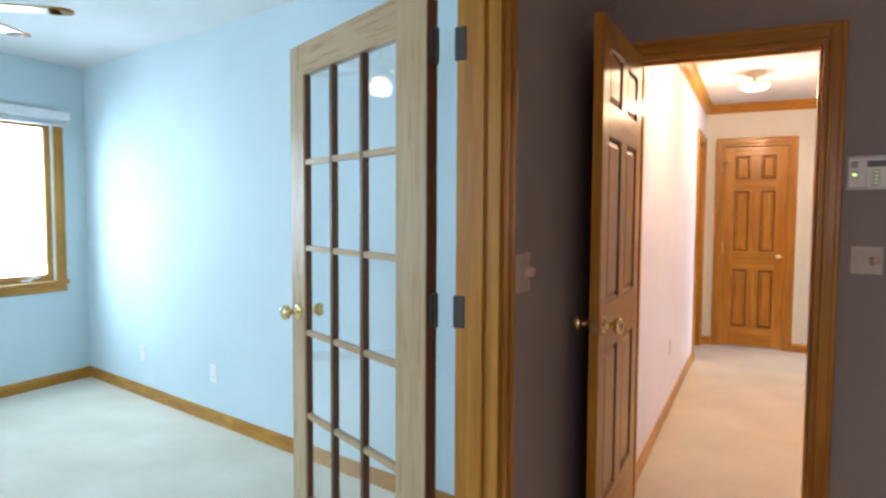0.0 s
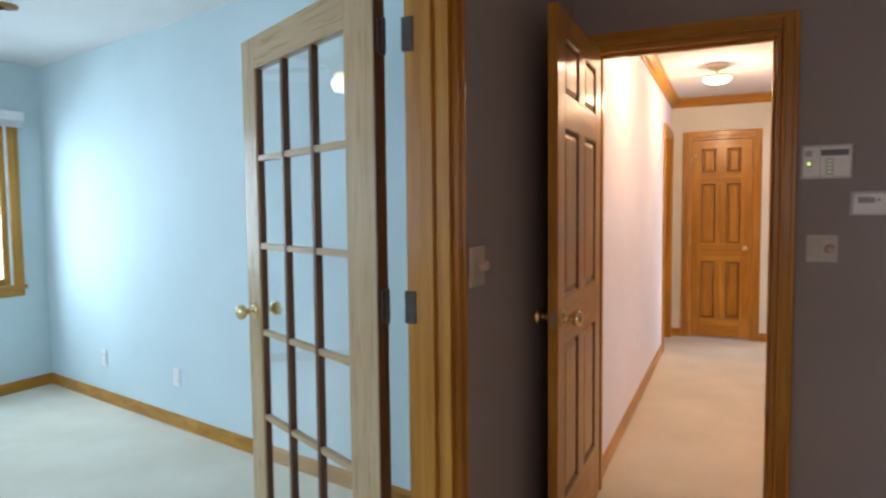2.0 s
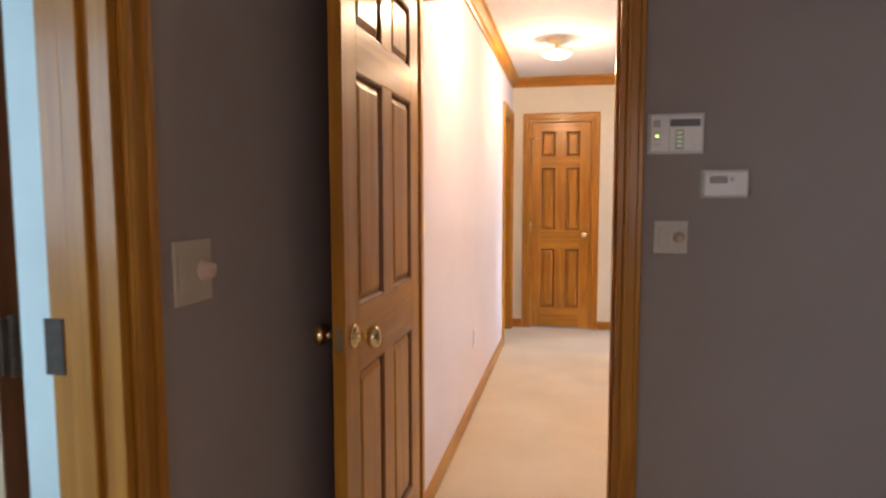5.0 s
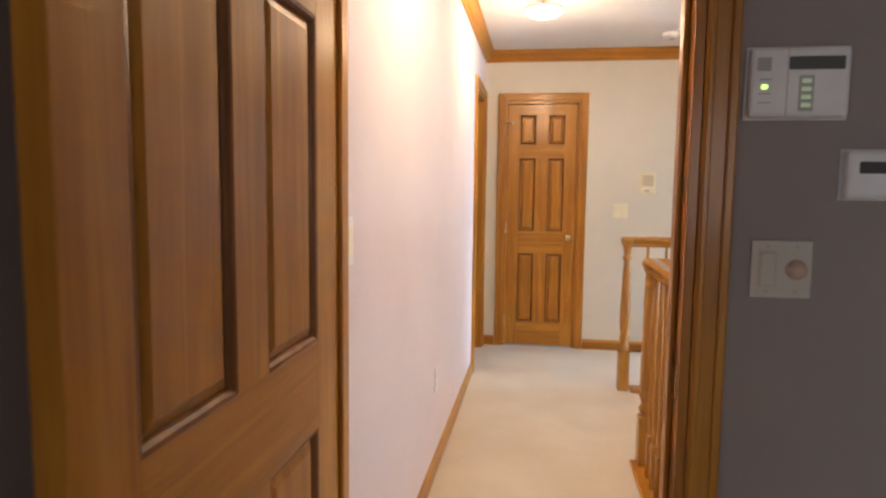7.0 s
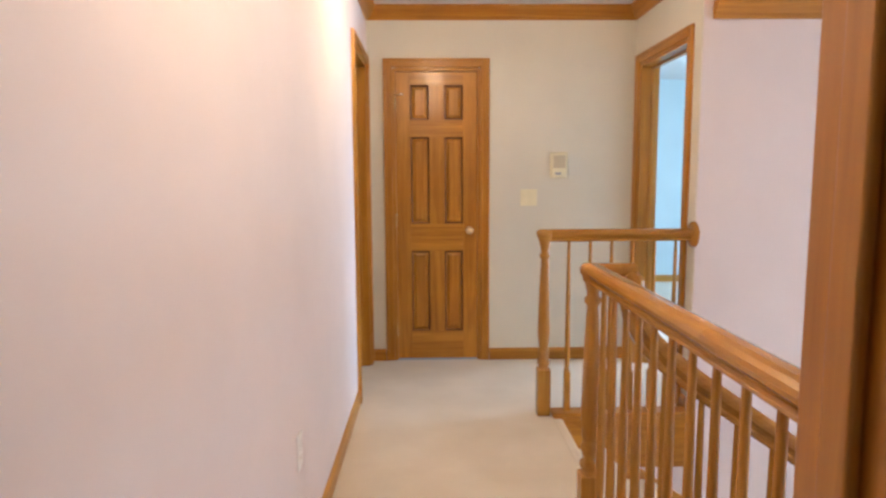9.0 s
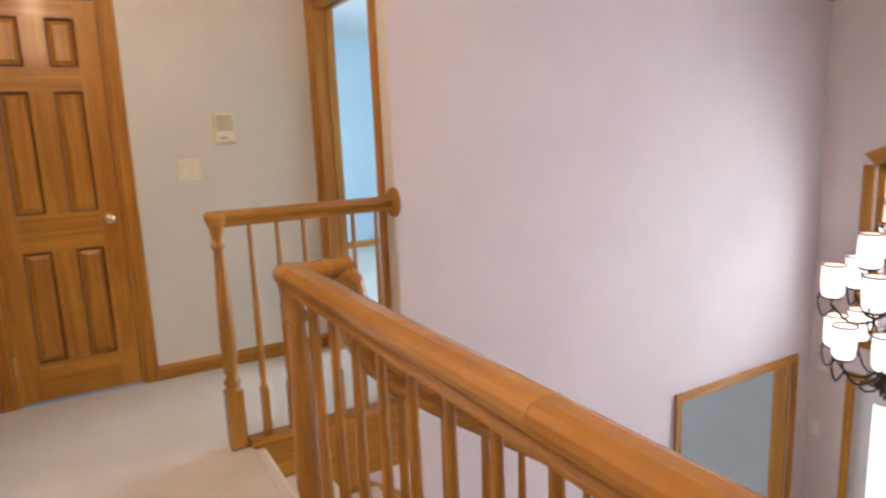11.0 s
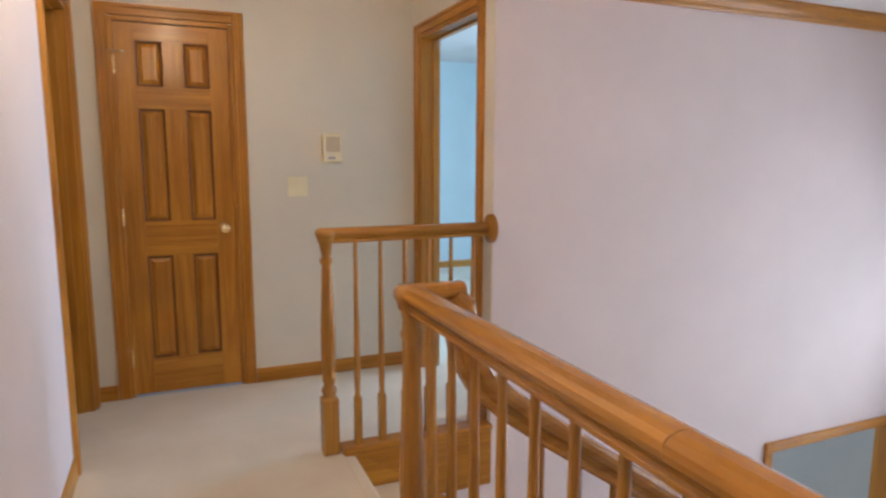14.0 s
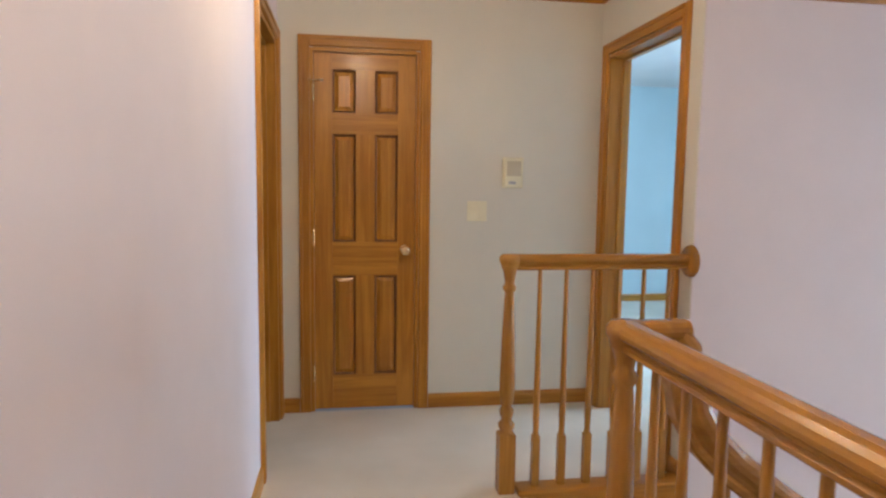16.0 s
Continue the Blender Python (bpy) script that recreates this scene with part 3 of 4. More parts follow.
skirting([
    ("y", YF, -1, D1[1] + 0.068, 5.2, 0), ("x", XL, 1, D2[1] + 0.068, YF, 0),
    ("y", YB, -1, XW, 1.83, 0), ("x", XW, 1, 0.1, YB, 0), ("x", XB, -1, D2[1] + 0.068, 3.8, 0),
    ("x", XH, 1, YH, D3[0] - 0.068, 0), ("x", XH, 1, D3[1] + 0.068, YE, 0),
    ("y", YE, -1, XH, D4[0] - 0.068, 0), ("y", YE, -1, D4[1] + 0.068, XR, 0),
    ("x", XR, -1, D5[1] + 0.068, YE, 0), ("x", XR, -1, YP + 0.03, D5[0] - 0.068, 0),
    ("x", 7.08, -1, YP + 0.16, 11.5, 0), ("y", 11.5, -1, XR + 0.12, 7.08, 0),
])

CROWN = [(0, 0), (0.012, 0), (0.02, 0.012), (0.034, 0.022), (0.05, 0.05), (0.058, 0.068), (0.066, 0.072), (0.066, 0.088), (0, 0.088)]


def crown(rows):
    for axis, face, out, a0, a1, top in rows:
        bm = bmesh.new()
        rings = []
        for a in (a0, a1):
            rings.append([bm.verts.new((face + out * d, a, top - 0.089 + u) if axis == "x" else (a, face + out * d, top - 0.089 + u)) for d, u in CROWN])
        n = len(CROWN)
        for k in range(n):
            bm.faces.new((rings[0][k], rings[0][(k + 1) % n], rings[1][(k + 1) % n], rings[1][k]))
        bm.faces.new(rings[0])
        bm.faces.new(rings[1])
        solid("trim", bm, OAK["y" if axis == "x" else "x"], "honey oak crown moulding along the ceiling", "crown moulding")


crown([("x", XH, 1, YH, YE, HC), ("y", YE, -1, XH, XR, HC), ("x", XR, -1, YP, YE, HC), ("y", YH, 1, XH, XR + 0.05, HC), ("y", YP - 0.004, -1, XR, XR + 0.05, HC),
       ("y", YP - 0.004, -1, XR + 0.05, XF, FC), ("x", XF, -1, YH, YP, FC)])

# ---- stair rails ----
HR = 1.004
RAIL_SEC = [(-0.019, -0.062), (-0.024, -0.058), (-0.024, -0.05), (-0.018, -0.044), (-0.022, -0.036), (-0.031, -0.028), (-0.033, -0.018), (-0.030, -0.008), (-0.022, 0.0), (-0.010, 0.004), (0.010, 0.004), (0.022, 0.0), (0.030, -0.008), (0.033, -0.018), (0.031, -0.028), (0.022, -0.036), (0.018, -0.044), (0.024, -0.05), (0.024, -0.058), (0.019, -0.062)]
STAIR_SEC = [(1.1 * u, 1.35 * v) for u, v in RAIL_SEC]


def baluster(m, height, group):
    b = thing("baluster", m, "slim turned oak baluster with square foot", "baluster", group)
    part("foot", boxes([(-0.017, -0.017, 0, 0.017, 0.017, 0.22)], 0.003), RAIL["z"], b)
    bm = bmesh.new()
    lathe(bm, [(0.016, 0.22), (0.012, 0.235), (0.0145, 0.30), (0.0145, 0.36), (0.013, 0.55), (0.0105, 0.75), (0.009, height)], seg=10)
    part("spindle", bm, RAIL["z"], b)
    return b


def newel(m, height, label):
    b = thing("newel_post", m, label, "newel post")
    part("block", boxes([(-0.036, -0.036, 0, 0.036, 0.036, 0.26)], 0.005), RAIL["z"], b)
    bm = bmesh.new()
    lathe(bm, [(0.034, 0.26), (0.026, 0.272), (0.034, 0.285), (0.035, 0.30), (0.022, 0.318), (0.030, 0.345), (0.031, 0.36), (0.022, 0.378), (0.027, 0.39), (0.033, 0.45), (0.033, 0.5), (0.028, 0.68), (0.022, 0.82), (0.019, 0.86), (0.027, 0.872), (0.029, 0.885), (0.020, 0.898), (0.022, 0.915), (0.030, height)], seg=18)
    part("shaft", bm, RAIL["z"], b)
    return b


XN = 2.974               # hall rail line
YN = 5.94                # its end post
near = thing("hall_handrail", Matrix.Identity(4), "moulded honey oak handrail along the hall", "handrail")
bm = bmesh.new()
sweep(bm, RAIL_SEC, [(XN, YH, HR), (XN, 5.01, HR)])
part("rail_length", bm, RAIL["y"], near)
bm = bmesh.new()
sweep(bm, RAIL_SEC, [(XN, 5.011, HR + 0.0005), (XN, YN - 0.045, HR), (XN, YN, HR), (XN + 0.045, YN, HR), (XN + 0.14, YN, HR)])
part("rail_length", bm, RAIL["y"], near)
bm = bmesh.new()
lathe(bm, [(0.034, -0.058), (0.038, -0.04), (0.045, -0.028), (0.046, -0.012), (0.036, 0.002), (0, 0.005)], at=(XN, YN, HR), seg=20)
part("post_cap", bm, RAIL["x"], near)
newel(pose(XN, YN, 0), HR - 0.057, "turned oak newel post at the head of the stairs")
y = YH + 0.10
while y < YN - 0.08:
    baluster(pose(XN, y, 0), HR - 0.057, "hall rail balusters")
    y += 0.115
# far rail to the wall
YR, HQ = YP + 0.01, 1.018
XQ = 3.03                # its end post
farr = thing("landing_handrail", Matrix.Identity(4), "short oak handrail with a round wall rosette", "handrail")
bm = bmesh.new()
sweep(bm, RAIL_SEC, [(XQ, YR, HQ), (XR + 0.02, YR, HQ)])
part("rail_length", bm, RAIL["x"], farr)
bm = bmesh.new()
lathe(bm, [(0.034, -0.058), (0.038, -0.04), (0.045, -0.028), (0.046, -0.012), (0.036, 0.002), (0, 0.005)], at=(XQ, YR, HQ), seg=20)
part("post_cap", bm, RAIL["x"], farr)
bm = bmesh.new()
lathe(bm, [(0, -0.022), (0.05, -0.022), (0.066, -0.014), (0.07, -0.004), (0.07, 0)], matrix=Matrix.Translation((XR - 0.001, YR - 0.008, HQ - 0.028)) @ Matrix.Rotation(radians(90), 4, "Y"), seg=28)
part("rosette", bm, RAIL["z"], farr, "round oak wall rosette")
newel(pose(XQ, YR, 0), HQ - 0.057, "turned oak newel post of the landing rail")
for i in range(6):
    baluster(pose(XQ + 0.13 + 0.115 * i, YR, 0.022), HQ - 0.079, "landing rail balusters")
# trim of the stairwell edge
edge = thing("stairwell_trim", Matrix.Identity(4), "oak nosing and fascia round the stairwell", "trim", kind="structure")
part("nosing", boxes([(XQ + 0.045, YR - 0.06, -0.004, XR - 0.002, YR + 0.045, 0.022)], 0.008), OAK["x"], edge)
part("fascia", boxes([(XS + 0.012, YR - 0.035, -0.30, XR, YR - 0.02, -0.004)], 0.003), OAK["x"], edge)
part("carpet_lip", boxes([(XS - 0.02, YN + 0.06, -0.06, XS + 0.05, YR - 0.062, 0.003)], 0.02), M_CARPET, edge, "cream carpet turned over the top step")
part("nosing", boxes([(XN - 0.06, YH, 0.0, XS + 0.035, YN + 0.05, 0.022)], 0.008), OAK["y"], edge)
part("fascia", boxes([(XS + 0.001, YH, -0.32, XS + 0.016, YN, 0.0)], 0.003), OAK["y"], edge)

# ---- staircase down to the foyer ----
stair = thing("staircase", Matrix.Identity(4), "straight carpeted staircase down to the foyer", "staircase")
RISE, RUN, STEPS = 2.72 / 15, 0.262, 14
for i in range(STEPS):
    z = -RISE * (i + 1)
    x = XS + 0.01 + RUN * i
    bm = boxes([(x, YN + 0.02, z - 0.045, x + RUN + 0.03, YR - 0.036, z)], 0.014)
    box(bm, x, YN + 0.02, z - RISE, x + 0.02, YR - 0.036, z - 0.02)
    part("tread", bm, M_CARPET, stair, "cream carpeted tread" if i == 0 else "")
for yy, lab in ((YN - 0.025, "oak outer string"), (YR - 0.036, "oak wall string")):
    bm = bmesh.new()
    a, b = (XS + 0.02, 0.0), (XS + RUN * STEPS, -RISE * STEPS)
    vs = []
    for yv in (yy, yy + 0.03):
        vs.append([bm.verts.new((a[0], yv, a[1] + 0.02)), bm.verts.new((b[0], yv, b[1] + 0.02)), bm.verts.new((b[0], yv, b[1] - 0.26)), bm.verts.new((a[0], yv, a[1] - 0.30))])
    bm.faces.new(vs[0])
    bm.faces.new(vs[1])
    for k in range(4):
        bm.faces.new((vs[0][k], vs[0][(k + 1) % 4], vs[1][(k + 1) % 4], vs[1][k]))
    part("string", bm, OAK["x"], stair, lab)
bm = bmesh.new()
slope = RISE / RUN
pts = [(XN + 0.13, YN, HR - 0.012), (XN + 0.165, YN, HR - 0.05), (XN + 0.18, YN, HR - 0.12), (XN + 0.195, YN, HR - 0.19), (XN + 0.23, YN, HR - 0.25), (XN + 0.29, YN, HR - 0.31), (XN + 0.40, YN, HR - 0.395), (XN + 1.0, YN, HR - 0.395 - 0.6 * slope), (XN + 3.3, YN, HR - 0.395 - 2.9 * slope)]
sweep(bm, STAIR_SEC, pts)
sr = thing("stair_handrail", Matrix.Identity(4), "sloping oak stair handrail with a gooseneck", "handrail")
part("rail_length", bm, RAIL["x"], sr)
for i in range(20):
    x = XN + 0.26 + 0.131 * i
    zr = HR - 0.395 - (x - XN - 0.40) * slope - 0.045
    zf = -(x - XS) * slope - 0.01
    if x > XS + 0.1 and zr - zf > 0.3:
        baluster(pose(x, YN, zf), zr - zf, "stair balusters")

# ---- wall plates and devices ----


def plate(m, w, h, label, category, mat, extra):
    """A bevelled cover plate facing -y in its own space, with its controls."""
    d = thing("wall_plate" if category == "switch" else category.replace(" ", "_"), m, label, category)
    part("cover", boxes([(-w / 2, -0.006, -h / 2, w / 2, 0, h / 2)], 0.0025), mat, d)
    for name, kind, a in extra:
        if kind == "dial":
            bm = bmesh.new()
            lathe(bm, [(0.019, 0), (0.019, 0.004), (0.015, 0.006), (0.014, 0.02), (0, 0.022)], matrix=Matrix.Translation((a[0], -0.006, a[1])) @ Matrix.Rotation(radians(90), 4, "X"), seg=20)
            part(name, bm, a[2], d)
        else:
            x0, z0, x1, z1, depth, mt = a
            part(name, boxes([(x0, -0.006 - depth, z0, x1, -0.0055, z1)], min(0.008 if depth > 0.015 and x1 - x0 > 0.1 else 0.002, depth * 0.4)), mt, d)
    return d


TWO_GANG = [("screw", "b", (x - 0.003, z - 0.003, x + 0.003, z + 0.003, 0.001, M_GREYB)) for x in (-0.025, 0.027) for z in (-0.043, 0.043)]
plate(pose(XL, 2.972, 1.178, 0, 0, 90), 0.115, 0.115, "tan two-gang plate with rocker and dimmer knob", "switch", M_TAN, [("rocker", "b", (-0.045, -0.033, -0.012, 0.033, 0.003, M_TAN)), ("dimmer_knob", "dial", (0.028, 0, M_ALMOND))] + TWO_GANG)
plate(pose(2.905, YF, 1.172), 0.11, 0.11, "pale stone two-gang plate with rocker and dimmer knob", "switch", M_STONE, [("rocker_frame", "b", (-0.042, -0.035, -0.008, 0.035, 0.0015, M_TAN)), ("rocker", "b", (-0.038, -0.031, -0.012, 0.031, 0.004, M_STONE)), ("dimmer_knob", "dial", (0.026, 0, M_ALMOND))] + TWO_GANG)
plate(pose(2.911, YF, 1.518), 0.18, 0.134, "white alarm keypad with dark display and green light", "alarm keypad", M_WHITE, [
    ("housing", "b", (-0.086, -0.063, 0.086, 0.063, 0.018, M_WHITE)), ("display", "b", (-0.02, 0.022, 0.075, 0.046, 0.0195, M_DARK)), ("button_strip", "b", (-0.002, -0.052, 0.024, 0.012, 0.0195, M_GREYB)), ("cover_seam", "b", (-0.023, -0.06, -0.021, 0.06, 0.0186, M_GREYB)),
    ("status_light", "b", (-0.066, -0.012, -0.056, -0.004, 0.020, M_GREEN)), ("speaker_grille", "b", (-0.075, 0.02, -0.05, 0.045, 0.0188, M_GREYB))] + [("lit_key", "b", (0.002, -0.046 + 0.0145 * k, 0.02, -0.037 + 0.0145 * k, 0.0205, M_KEYLIT)) for k in range(4)] + [("legend", "b", (-0.072, 0.004 - 0.016 * k, -0.048, 0.006 - 0.016 * k, 0.0188, M_GREYB)) for k in (0, 1.6, 2.6)])
plate(pose(3.069, YF, 1.351), 0.146, 0.094, "white thermostat with small grey display", "thermostat", M_WHITE, [
    ("housing", "b", (-0.07, -0.044, 0.07, 0.044, 0.022, M_WHITE)), ("display", "b", (-0.05, 0.002, 0.005, 0.024, 0.0235, M_LCD)), ("button", "b", (0.012, 0.008, 0.024, 0.02, 0.0235, M_GREYB)), ("lever", "b", (0.035, 0.004, 0.05, 0.02, 0.0235, M_WHITE))])
plate(pose(3.312, YE, 1.378), 0.123, 0.175, "ivory door chime box with a grille", "door chime", M_IVORY, [
    ("housing", "b", (-0.056, -0.082, 0.056, 0.082, 0.025, M_IVORY)), ("grille", "b", (-0.042, -0.02, 0.042, 0.066, 0.027, M_IVORYD)), ("label_strip", "b", (-0.03, -0.066, 0.012, -0.05, 0.0265, M_GREYB))])
plate(pose(3.105, YE, 1.155), 0.115, 0.115, "ivory double rocker light switch", "switch", M_IVORY, [("rocker", "b", (-0.045, -0.033, -0.012, 0.033, 0.004, M_IVORY)), ("rocker", "b", (0.012, -0.033, 0.045, 0.033, 0.004, M_IVORY))])
plate(pose(XH, 4.375, 1.188, 0, 0, 90), 0.075, 0.118, "white rocker switch plate in the hall", "switch", M_WHITE, [("rocker", "b", (-0.017, -0.033, 0.017, 0.033, 0.004, M_IVORY))])
for ox, oz, rot, at in ((None, 0.44, 90, (XH, 5.75)), (None, 0.32, -12, (-0.555, YB - 1.775 * 0.2126)), (None, 0.32, -12, (-1.46, YB - 0.87 * 0.2126))):
    plate(pose(at[0], at[1], oz, 0, 0, rot), 0.072, 0.116, "white duplex wall outlet", "outlet", M_WHITE, [("socket", "b", (-0.017, 0.006, 0.017, 0.036, 0.003, M_WHITE)), ("socket", "b", (-0.017, -0.036, 0.017, -0.006, 0.003, M_WHITE)), ("slot", "b", (-0.008, 0.016, -0.005, 0.028, 0.0034, M_DARK)), ("slot", "b", (0.005, 0.016, 0.008, 0.028, 0.0034, M_DARK)), ("slot", "b", (-0.008, -0.028, -0.005, -0.016, 0.0034, M_DARK)), ("slot", "b", (0.005, -0.028, 0.008, -0.016, 0.0034, M_DARK))])

# ---- hall ceiling fixtures ----


def hall_light(x, y):
    d = thing("ceiling_light", pose(x, y, HC), "cream and brass ceiling light with lit frosted bowl", "ceiling light", "hall ceiling lights")
    bm = bmesh.new()
    lathe(bm, [(0, 0), (0.075, 0), (0.078, -0.01), (0.06, -0.03), (0.02, -0.045), (0.012, -0.05), (0.012, -0.09)], seg=24)
    part("canopy", bm, M_IVORYD, d, "aged cream canopy")
    bm = bmesh.new()
    lathe(bm, [(0.105, -0.095), (0.10, -0.112), (0.08, -0.128), (0.045, -0.138), (0, -0.142)], seg=28)
    part("bowl", bm, M_DOME, d, "lit frosted glass bowl")
    bm = bmesh.new()
    lathe(bm, [(0.0, -0.088), (0.108, -0.088), (0.110, -0.094), (0.104, -0.10)], seg=28)
    part("rim", bm, M_BRASS, d)


for lx, ly, power in LIGHTS:
    hall_light(lx, ly)
sd = thing("smoke_detector", pose(3.36, 7.75, HC), "round white smoke detector on the ceiling", "smoke detector")
bm = bmesh.new()
lathe(bm, [(0, 0), (0.068, 0), (0.068, -0.012), (0.06, -0.03), (0.035, -0.037), (0, -0.038)], seg=28)
part("housing", bm, M_WHITE, sd)
bm = bmesh.new()
lathe(bm, [(0.02, -0.037), (0.018, -0.042), (0, -0.043)], seg=16)
part("test_button", bm, M_GREYB, sd)

# ---- blue room: window, blind, fan ----
y0, y1, z0, z1 = WIN
wn1 = thing("window_1", Matrix.Identity(4), "oak casement window with bright daylight outside", "window", kind="structure")
casing_w = 0.075
part("casing", boxes([(XW, y0 - casing_w, z0 - 0.02, XW + 0.018, y0, z1 + casing_w)], 0.004), OAK["z"], wn1)
part("casing", boxes([(XW, y1, z0 - 0.02, XW + 0.018, y1 + casing_w, z1 + casing_w)], 0.004), OAK["z"], wn1)
part("casing", boxes([(XW, y0, z1, XW + 0.018, y1, z1 + casing_w)], 0.004), OAK["y"], wn1)
part("sill", boxes([(XW - 0.05, y0 - 0.09, z0 - 0.03, XW + 0.035, y1 + 0.09, z0)], 0.006), OAK["y"], wn1)
part("apron", boxes([(XW, y0 - casing_w, z0 - 0.085, XW + 0.016, y1 + casing_w, z0 - 0.03)], 0.004), OAK["y"], wn1)
for a, b in ((y0, y0 + 0.045), (y1 - 0.045, y1)):
    part("sash", boxes([(XW - 0.07, a, z0, XW - 0.03, b, z1)], 0.004), OAK["z"], wn1)
part("sash", boxes([(XW - 0.07, y0 + 0.045, z0, XW - 0.03, y1 - 0.045, z0 + 0.05)], 0.004), OAK["y"], wn1)
part("sash", boxes([(XW - 0.07, y0 + 0.045, z1 - 0.05, XW - 0.03, y1 - 0.045, z1)], 0.004), OAK["y"], wn1)
p = part("pane", boxes([(XW - 0.052, y0 + 0.046, z0 + 0.051, XW - 0.048, y1 - 0.046, z1 - 0.051)]), M_GLASS, wn1, "clear window glass")
p.visible_shadow = False
bm = boxes([(XW - 0.03, 3.97, z0 + 0.004, XW - 0.005, 4.05, z0 + 0.02)], 0.004)
tube(bm, [(XW - 0.015, 4.01, z0 + 0.02), (XW + 0.02, 4.03, z0 + 0.035), (XW + 0.03, 4.08, z0 + 0.035)], 0.006)
part("crank_handle", bm, M_WHITE, wn1, "white window crank")
bl = thing("blind", Matrix.Identity(4), "white raised blind under a valance at the window", "blind")
part("headrail", boxes([(XW + 0.019, y0 - 0.10, z1 + 0.01, XW + 0.075, y1 + 0.10, z1 + 0.085)], 0.008), M_WHITE, bl)
for k in range(5):
    part("slat", boxes([(XW + 0.022, y0 - 0.09, z1 + 0.004 - 0.009 * k, XW + 0.07, y1 + 0.09, z1 + 0.009 - 0.009 * k)], 0.001), M_WHITE, bl)
FANC = (-0.72, 2.72)
fan = thing("ceiling_fan", pose(FANC[0], FANC[1], RC, 0, 0, 0), "ceiling fan with light oak blades and lamp", "ceiling fan")
bm = bmesh.new()
lathe(bm, [(0, 0), (0.07, 0), (0.065, -0.04), (0.015, -0.06), (0.015, -0.12), (0.09, -0.14), (0.11, -0.18), (0.10, -0.24), (0.06, -0.27), (0, -0.275)], seg=24)
part("motor_housing", bm, M_BRASS, fan, "brass motor housing")
bm = bmesh.new()
lathe(bm, [(0.045, -0.272), (0.07, -0.29), (0.078, -0.32), (0.06, -0.36), (0, -0.375)], seg=24)
part("lamp_bowl", bm, M_FANGLASS, fan, "lit frosted white lamp bowl")
for k in range(5):
    a = radians(40 + 72 * k)
    m = Matrix.Rotation(a, 4, "Z")
    bm = boxes([(0.19, -0.055, -0.222, 0.50, 0.055, -0.214)], 0.003)
    lathe(bm, [(0, -0.222), (0.055, -0.222), (0.055, -0.214), (0, -0.214)], at=(0.50, 0, 0), seg=20)
    box(bm, 0.09, -0.018, -0.213, 0.24, 0.018, -0.207)
    bmesh.ops.transform(bm, matrix=m, verts=bm.verts)
    part("blade", bm, OAK["x"], fan, "light oak fan blade")

# ---- foyer: cased opening, arched window, front door, chandelier ----
fr = frame_of("door_frame_6", "oak cased opening on the lower floor")
casing(fr, "y", YP - 0.004, -1, OPN[0], OPN[1], OPN[3], ZL)
part("jamb", boxes([(OPN[1] - 0.016, YP, ZL, OPN[1] + 0.003, YP + 0.12, OPN[3])], 0.002), OAK["z"], fr)
part("jamb", boxes([(OPN[0] - 0.003, YP, ZL, OPN[0] + 0.016, YP + 0.12, OPN[3])], 0.002), OAK["z"], fr)
part("jamb", boxes([(OPN[0], YP, OPN[3] - 0.016, OPN[1], YP + 0.12, OPN[3] + 0.003)], 0.002), OAK["x"], fr)

aw = thing("window_2", Matrix.Identity(4), "arched oak window over the front door", "window", kind="structure")


def arch_band(inset, width, x0, x1, name, mat, lo=0.0):
    """A bent board that follows the arch."""
    bm = bmesh.new()
    ring = []
    for i in range(25):
        yy = ARC[0] + (ARC[1] - ARC[0]) * i / 24
        f = 1 - (inset * 2) / (ARC[1] - ARC[0])
        g = 1 + ((width - inset) * 2) / (ARC[1] - ARC[0])
        c = (ARC[0] + ARC[1]) / 2
        zi, zo = arch_z(yy) - inset, arch_z(yy) + width - inset
        yi, yo = c + (yy - c) * f, c + (yy - c) * g
        ring.append([bm.verts.new((x0, yi, zi)), bm.verts.new((x1, yi, zi)), bm.verts.new((x1, yo, zo)), bm.verts.new((x0, yo, zo))])
    for a, b in zip(ring, ring[1:]):
        for k in range(4):
            bm.faces.new((a[k], a[(k + 1) % 4], b[(k + 1) % 4], b[k]))
    bm.faces.new(ring[0])
    bm.faces.new(ring[-1])
    part(name, bm, mat, aw)


arch_band(0.0, 0.075, XF - 0.02, XF, "casing", OAK["y"])
arch_band(0.05, 0.05, XF + 0.03, XF + 0.08, "sash", OAK["y"])
for a, b in ((ARC[0] - 0.075, ARC[0]), (ARC[1], ARC[1] + 0.075)):
    part("casing", boxes([(XF - 0.02, a, ARC[2] - 0.075, XF, b, ARC[3])], 0.004), OAK["z"], aw)
part("casing", boxes([(XF - 0.02, ARC[0], ARC[2] - 0.075, XF, ARC[1], ARC[2])], 0.004), OAK["y"], aw)
for a, b in ((ARC[0], ARC[0] + 0.05), (ARC[1] - 0.05, ARC[1])):
    part("sash", boxes([(XF + 0.03, a, ARC[2], XF + 0.08, b, ARC[3])], 0.004), OAK["z"], aw)
part("sash", boxes([(XF + 0.03, ARC[0] + 0.05, ARC[2], XF + 0.08, ARC[1] - 0.05, ARC[2] + 0.05)], 0.004), OAK["y"], aw)
bm = bmesh.new()
outline = [(ARC[0] + 0.04, ARC[2] + 0.04)] + [(ARC[0] + 0.04 + (ARC[1] - ARC[0] - 0.08) * i / 16, arch_z(ARC[0] + 0.04 + (ARC[1] - ARC[0] - 0.08) * i / 16) - 0.045) for i in range(17)] + [(ARC[1] - 0.04, ARC[2] + 0.04)]
